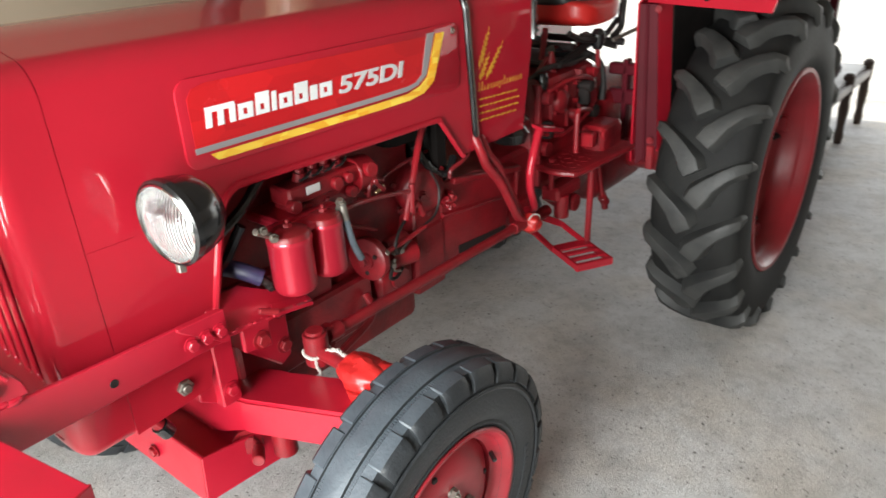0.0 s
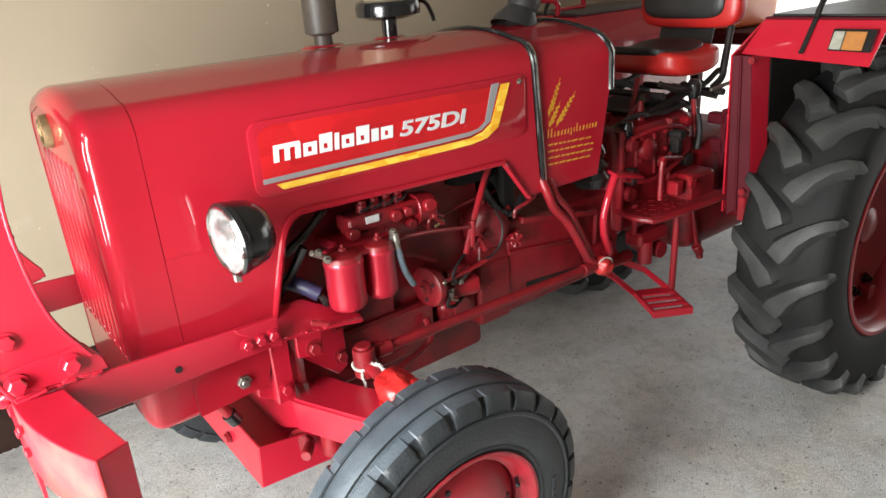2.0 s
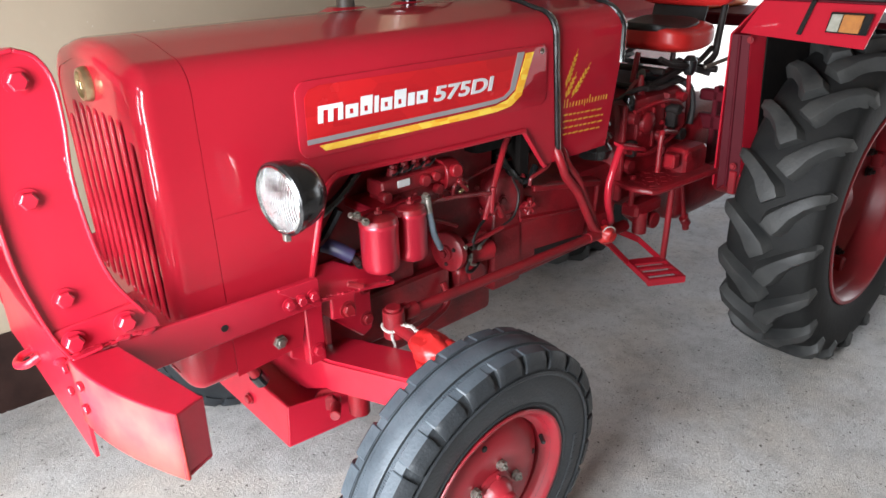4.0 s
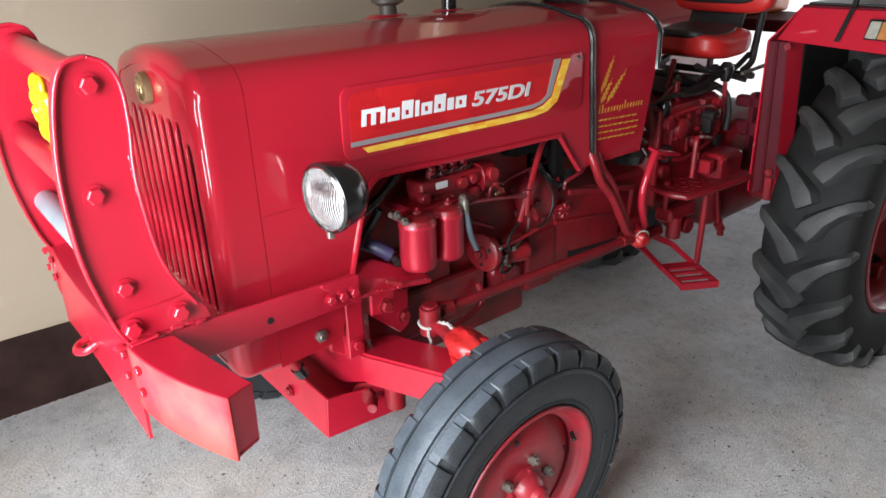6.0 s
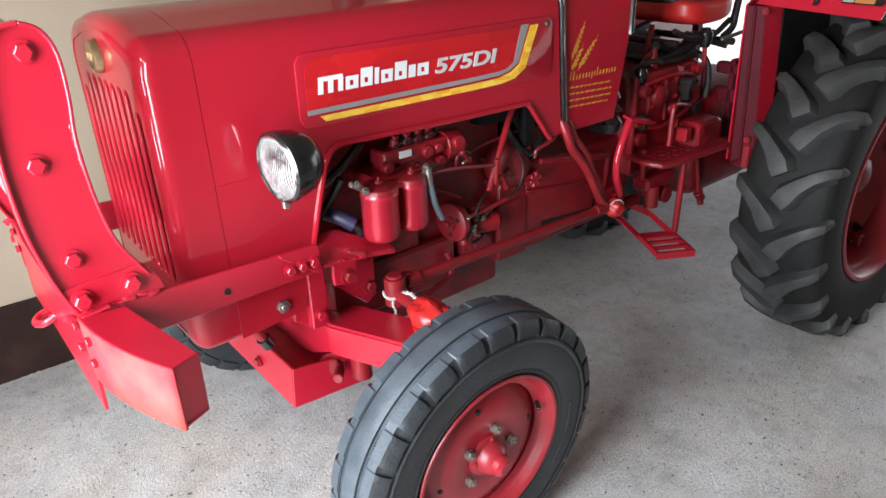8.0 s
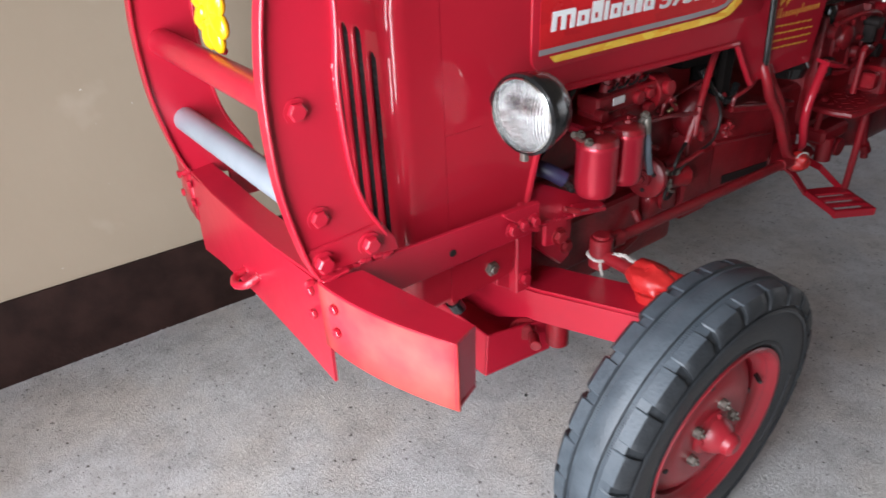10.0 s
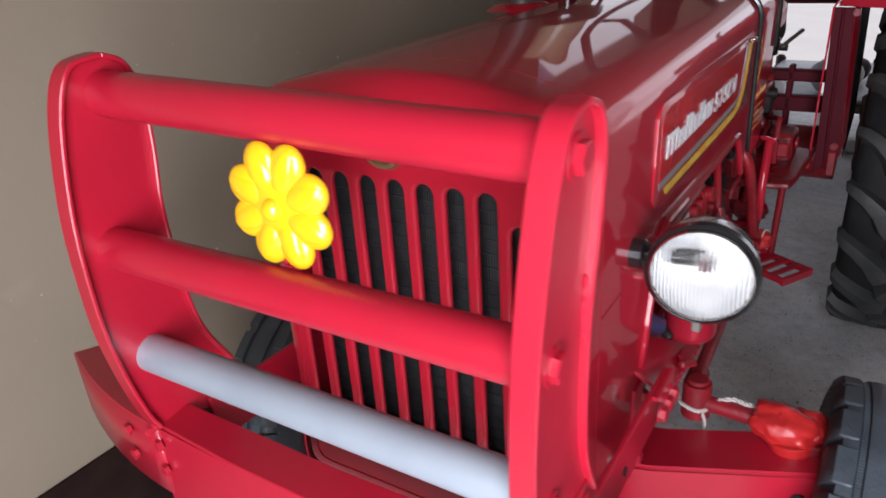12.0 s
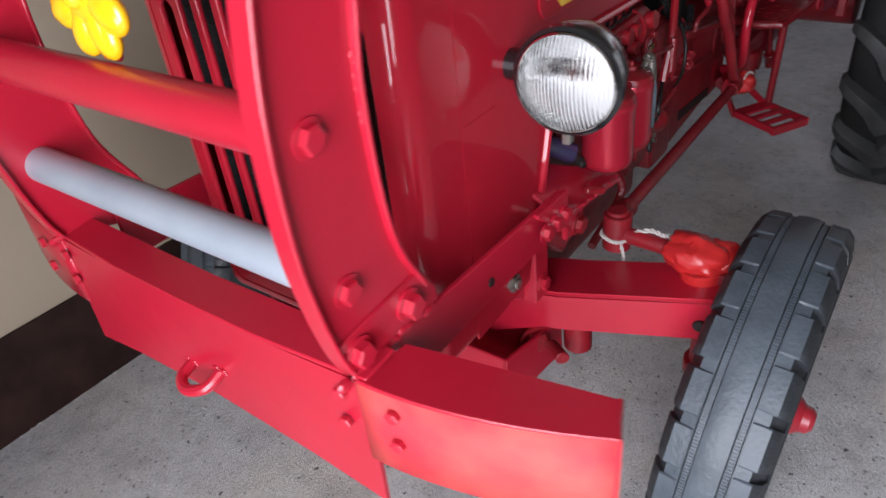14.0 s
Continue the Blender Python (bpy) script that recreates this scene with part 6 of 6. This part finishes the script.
made("seat_cushion", VINYL_RED, seat, "red vinyl cushion", (cushion, (1.345, -0.005, 1.118), (0.148, 0.185, 0.043), 1, 0.020))
made("seat_top", VINYL_BLACK, seat, "black vinyl top panel", (cushion, (1.325, -0.005, 1.150), (0.135, 0.135, 0.018), 2, 0.022))
made("backrest", VINYL_RED, seat, "red edged black backrest", (cushion, (1.545, 0.0, 1.318), (0.040, 0.205, 0.105), 3))
made("backrest_front", VINYL_BLACK, seat, "", (cushion, (1.520, 0.012, 1.338), (0.030, 0.170, 0.092), 4))
made("seat_post", VINYL_BLACK, seat, "black bracket behind the cushion", (slab, [(1.50, -0.165, 1.06), (1.54, -0.165, 1.07), (1.60, -0.15, 1.26), (1.575, -0.15, 1.26)], (0, 0.012, 0), 0.002), (slab, [(1.545, -0.07, 1.08), (1.60, -0.07, 1.24), (1.60, 0.16, 1.24), (1.545, 0.16, 1.08)], (0.01, 0, 0), 0.002))
each("seat_frame", DARK, seat, "black steel seat frame",
     (tube, [(1.16, -0.155, 1.075), (1.24, -0.165, 1.045), (1.38, -0.165, 1.035), (1.50, -0.155, 1.075)], 0.010, 8, 4), (tube, [(1.16, 0.14, 1.075), (1.24, 0.15, 1.045), (1.38, 0.15, 1.035), (1.50, 0.14, 1.075)], 0.010, 8, 4),
     (slab, [(1.12, -0.15, 0.995), (1.42, -0.15, 1.050), (1.44, -0.15, 1.030), (1.13, -0.15, 0.972)], (0, 0.012, 0), 0.002), (slab, [(1.14, 0.13, 0.995), (1.42, 0.13, 1.050), (1.44, 0.13, 1.030), (1.14, 0.13, 0.972)], (0, 0.012, 0), 0.002),
     (slab, [(1.20, -0.17, 1.055), (1.22, -0.17, 1.07), (1.49, -0.17, 0.995), (1.48, -0.17, 0.975)], (0, 0.010, 0), 0.002), (slab, [(1.20, 0.12, 1.055), (1.22, 0.12, 1.07), (1.49, 0.12, 0.995), (1.48, 0.12, 0.975)], (0, 0.010, 0), 0.002),
     (box, (1.10, -0.16, 0.972), (1.32, 0.15, 0.990), 0.006), (rod, (1.47, -0.20, 1.005), (1.47, 0.14, 1.005), 0.013), (rod, (1.18, -0.16, 1.03), (1.18, 0.14, 1.03), 0.012),
     (tube, [(1.46, -0.16, 1.02), (1.50, -0.17, 1.05), (1.52, -0.165, 1.10), (1.56, -0.155, 1.22)], 0.012, 8, 4), (tube, [(1.12, -0.12, 1.0), (1.11, -0.12, 0.96), (1.12, -0.11, 0.93)], 0.014, 8, 4))
each("seat_damper", BLACK, seat, "", (tube, [(1.14, -0.10, 1.02), (1.26, -0.12, 1.005), (1.38, -0.10, 1.03)], 0.020, 10, 5))
made("seat_slide", STEEL, seat, "", (rod, (1.40, -0.19, 1.02), (1.56, -0.23, 1.05), 0.007))
made("seat_stay", RED_CAST, seat, "", (rod, (1.125, -0.06, 0.90), (1.155, -0.07, 1.09), 0.010))
seat.matrix_basis = Matrix.Translation((0.14 * K, 0, 0))
column = made("steering_column", DARK, tractor, "black steering column", (rod, (0.76, 0, 1.26), (0.90, 0, 1.44), 0.026), (rod, (0.90, 0, 1.43), (0.95, 0, 1.50), 0.035))
made("steering_wheel", BLACK, column, "black steering wheel", (tube, [(0.95 + 0.20 * 0.75 * math.cos(a), 0.20 * math.sin(a), 1.53 - 0.13 * math.cos(a)) for a in [2 * math.pi * i / 24 for i in range(25)]], 0.014, 10, 2), (rod, (0.95, -0.19, 1.53), (0.95, 0.19, 1.53), 0.009), (rod, (0.80, 0, 1.66), (0.95, 0, 1.53), 0.009))

made("column_boot", VINYL_BLACK, column, "black rubber boot", (lathe, [(0.075, 0), (0.07, 0.02), (0.045, 0.06), (0.05, 0.09), (0.04, 0.14), (0, 0.141)], frame_to((0.80, 0, 1.295), (0.86, 0, 1.40)), 24, False))
# mudguards
for s in (-1, 1):
    fen = made("mudguard", RED, tractor, "boxy red mudguard over the rear tyre",
               (slab, [(1.335, s * 0.345, 1.160), (1.335, s * 0.728, 1.140), (1.375, s * 0.752, 1.262), (1.375, s * 0.392, 1.262)], (0.008, 0, 0), 0.002))
    fen.matrix_basis = Matrix.Translation((0.118 * K, 0, 0))
    made("top_sheet", RED_DARK, fen, "dark red top sheet", (slab, [(1.375, s * 0.392, 1.262), (1.375, s * 0.752, 1.262), (2.05, s * 0.752, 1.262), (2.25, s * 0.752, 1.14), (2.25, s * 0.37, 1.14), (2.05, s * 0.37, 1.262)][:3] + [(2.05, s * 0.392, 1.262)], (0, 0, 0.007), 0.002))
    made("top_rubber", VINYL_BLACK, fen, "", (box, (1.40, min(s * 0.40, s * 0.74), 1.268), (2.03, max(s * 0.40, s * 0.74), 1.276), 0.003))
    # shade of the front fold is in its darker red
    made("front_sheet", RED_DARK, fen, "folded inner sheet, its red darkened for shade", (slab, [(1.302, s * 0.336, 1.160), (1.318, s * 0.392, 1.158), (1.330, s * 0.420, 0.69), (1.312, s * 0.350, 0.625)], (0.008, 0, 0), 0.002))
    made("inner_sheet", RED, fen, "", (slab, [(1.300, s * 0.338, 1.160), (2.10, s * 0.350, 1.160), (2.05, s * 0.350, 0.72), (1.318, s * 0.335, 0.635)], (0, -s * 0.006, 0), 0), (slab, [(1.30, s * 0.338, 1.160), (1.38, s * 0.395, 1.262), (2.05, s * 0.392, 1.262), (2.10, s * 0.350, 1.160)], (0.0, -s * 0.006, 0), 0))
    # black panel paints the shade inside the wheel well
    made("wheel_well", SHADE_BLACK, fen, "inner panel blackened for the shade beside the tyre", (slab, [(1.402, s * 0.406, 1.25), (2.02, s * 0.406, 1.25), (2.02, s * 0.424, 0.66), (1.412, s * 0.428, 0.66)], (0, -s * 0.004, 0), 0))
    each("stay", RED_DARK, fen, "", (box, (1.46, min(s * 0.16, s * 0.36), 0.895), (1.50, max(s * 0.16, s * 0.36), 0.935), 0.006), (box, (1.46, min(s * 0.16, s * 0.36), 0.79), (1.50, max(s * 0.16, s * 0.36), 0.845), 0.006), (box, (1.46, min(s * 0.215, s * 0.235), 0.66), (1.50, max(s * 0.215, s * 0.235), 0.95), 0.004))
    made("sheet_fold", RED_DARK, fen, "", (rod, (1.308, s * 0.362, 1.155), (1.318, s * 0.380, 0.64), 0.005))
    made("edge_sheet", RED, fen, "", (slab, [(1.320, s * 0.393, 1.158), (1.400, s * 0.405, 1.156), (1.410, s * 0.428, 0.72), (1.332, s * 0.421, 0.68)], (0, -s * 0.004, 0), 0))
    lampbox = made("side_lamp", BLACK, fen, "amber and clear side lamp in a black frame", (slab, [(1.341, s * 0.612, 1.182), (1.341, s * 0.728, 1.180), (1.358, s * 0.734, 1.240), (1.358, s * 0.616, 1.240)], (-0.014, 0, 0), 0.002))
    made("amber_glass", AMBER, lampbox, "amber ribbed lens", (slab, [(1.326, s * 0.652, 1.186), (1.326, s * 0.708, 1.185), (1.343, s * 0.712, 1.235), (1.343, s * 0.655, 1.235)], (-0.006, 0, 0), 0.002))
    made("clear_glass", CLEAR_LENS, lampbox, "frosted clear lens", (slab, [(1.326, s * 0.618, 1.187), (1.326, s * 0.650, 1.186), (1.343, s * 0.653, 1.235), (1.343, s * 0.622, 1.235)], (-0.006, 0, 0), 0.002))
    made("strap", BLACK, fen, "black rubber strap", (slab, [(1.333, s * 0.528, 1.170), (1.333, s * 0.543, 1.169), (1.370, s * 0.560, 1.268), (1.370, s * 0.545, 1.268)], (-0.004, 0, 0), 0.001), (tube, [(1.37, s * 0.552, 1.268), (1.40, s * 0.556, 1.32), (1.50, s * 0.556, 1.38)], 0.009, 8, 4))
    each("lower_bracket", RED_CAST, fen, "", (box, (1.318, min(s * 0.385, s * 0.412), 0.615), (1.334, max(s * 0.385, s * 0.412), 0.70), 0.004), (bolt, (1.312, s * 0.40, 0.72), (-1, 0, 0), 0.009, 0.008), (bolt, (1.303, s * 0.40, 1.145), (-1, 0, 0), 0.008, 0.007))

grab = made("grab_rail", RED, fen, "thin red bent grab rail", (tube, [(1.15, 0.5, 1.338), (1.34, 0.5, 1.330), (1.385, 0.5, 1.318), (1.395, 0.5, 1.29), (1.375, 0.5, 1.20)], 0.010, 8, 5), (tube, [(1.185, 0.5, 1.20), (1.185, 0.5, 1.262), (1.21, 0.5, 1.27), (1.36, 0.5, 1.265)], 0.009, 8, 5))
made("grip", BLACK, grab, "", (rod, (1.145, 0.5, 1.339), (1.22, 0.5, 1.336), 0.015))
made("grab_rail", RED, fen, "", (tube, [(1.66, 0.6, 1.26), (1.66, 0.6, 1.33), (1.68, 0.6, 1.40)], 0.011, 8, 4), (tube, [(1.48, 0.6, 1.275), (1.66, 0.6, 1.285)], 0.010, 8, 2))

# ------------------------------------------------ beyond the tractor


def wooden_cot():
    """A low cot: two long rails, end rails, turned legs and a sheet over a webbed bed."""
    t = thing("wooden_cot", (4.90, -0.12, 0), "dark brown wooden cot with turned legs", "bed")
    for x in (-0.74, 0.08, 0.75):
        for y in (-0.37, 0.37):
            made("leg", WOOD, t, "", (lathe, [(0, 0), (0.026, 0), (0.034, 0.06), (0.026, 0.12), (0.038, 0.26), (0.03, 0.34), (0.04, 0.38), (0.04, 0.50), (0.02, 0.52), (0, 0.52)], Matrix.Translation((x, y, 0)), 16, False), scale=1)
    each("rail", WOOD, t, "", (box, (-0.78, -0.40, 0.39), (0.79, -0.34, 0.45), 0.006), (box, (-0.78, 0.34, 0.39), (0.79, 0.40, 0.45), 0.006), (box, (-0.78, -0.34, 0.39), (-0.72, 0.34, 0.45), 0.006), (box, (0.73, -0.34, 0.39), (0.79, 0.34, 0.45), 0.006), scale=1)
    made("bed_sheet", GREY_SHEET, t, "grey sheet over the bed", (box, (-0.75, -0.36, 0.445), (0.76, 0.36, 0.475), 0.012, None, 2), scale=1)
    return t


wooden_cot()
peb = thing("pebble", (0.078, -0.024, 0), "small black pebble on the concrete", "pebble")
made("stone", BLACK, peb, "", (crumpled, (0, 0, 0.004), (0.006, 0.005, 0.0045), Matrix.Identity(4), 3.0), scale=1)
s1 = thing("sack", (4.36, -0.26, 0.474), "pale woven sack lying on the cot", "sack")
made("sack_body", SACK, s1, "", (crumpled, (0, 0, 0.12), (0.16, 0.17, 0.125), Matrix.Identity(4), 9.0, 0.15), scale=1)
s2 = thing("bedroll", (4.78, -0.30, 0.474), "dark rolled bedding on the cot", "bedding")
made("roll", PURPLE_CLOTH, s2, "", (crumpled, (0, 0, 0.095), (0.13, 0.16, 0.10), Matrix.Identity(4), 4.0, 0.1), scale=1)
s3 = thing("cloth_bag", (4.64, -0.44, 0), "small white cloth bag on the floor", "bag")
made("bag_body", SACK, s3, "", (crumpled, (0, 0, 0.045), (0.13, 0.07, 0.05), Matrix.Identity(4), 2.0, 0.15), scale=1)
rng = random.Random(31)
bm = bmesh.new()
for k in range(260):
    r = rng.uniform(0.0012, 0.0035)
    bmesh.ops.create_icosphere(bm, subdivisions=1, radius=r, matrix=Matrix.Translation((rng.uniform(-2.2, 1.2), WY - 0.013 - abs(rng.gauss(0, 0.006)), r * 0.6)) @ Matrix.Diagonal((rng.uniform(0.8, 2.2), 1, 0.7, 1)))
crumbs = part("plaster_crumbs", bm, SACK, None, scale=1)
tagged(crumbs, "pale plaster crumbs along the foot of the wall", "crumbs", kind="stuff")
hop = thing("seed_hopper", (3.15, 0.55, 0), "orange plastic hopper on a red steel frame", "hopper")
made("tub", ORANGE, hop, "", (slab, [(-0.25, -0.06, 1.28), (-0.25, 0.42, 1.28), (-0.33, 0.50, 1.62), (-0.33, -0.12, 1.62)], (0.55, 0, 0), 0.03, 3), scale=1)
made("frame", RED_DARK, hop, "red frame bar", (box, (-0.3, -1.20, 1.215), (0.3, 0.46, 1.278), 0.01), scale=1)
each("post", RED_DARK, hop, "", *[(box, (x, y, 0), (x + 0.06, y + 0.06, 1.215), 0.004) for x in (-0.02, 0.22) for y in (-1.19, 0.38)], scale=1)
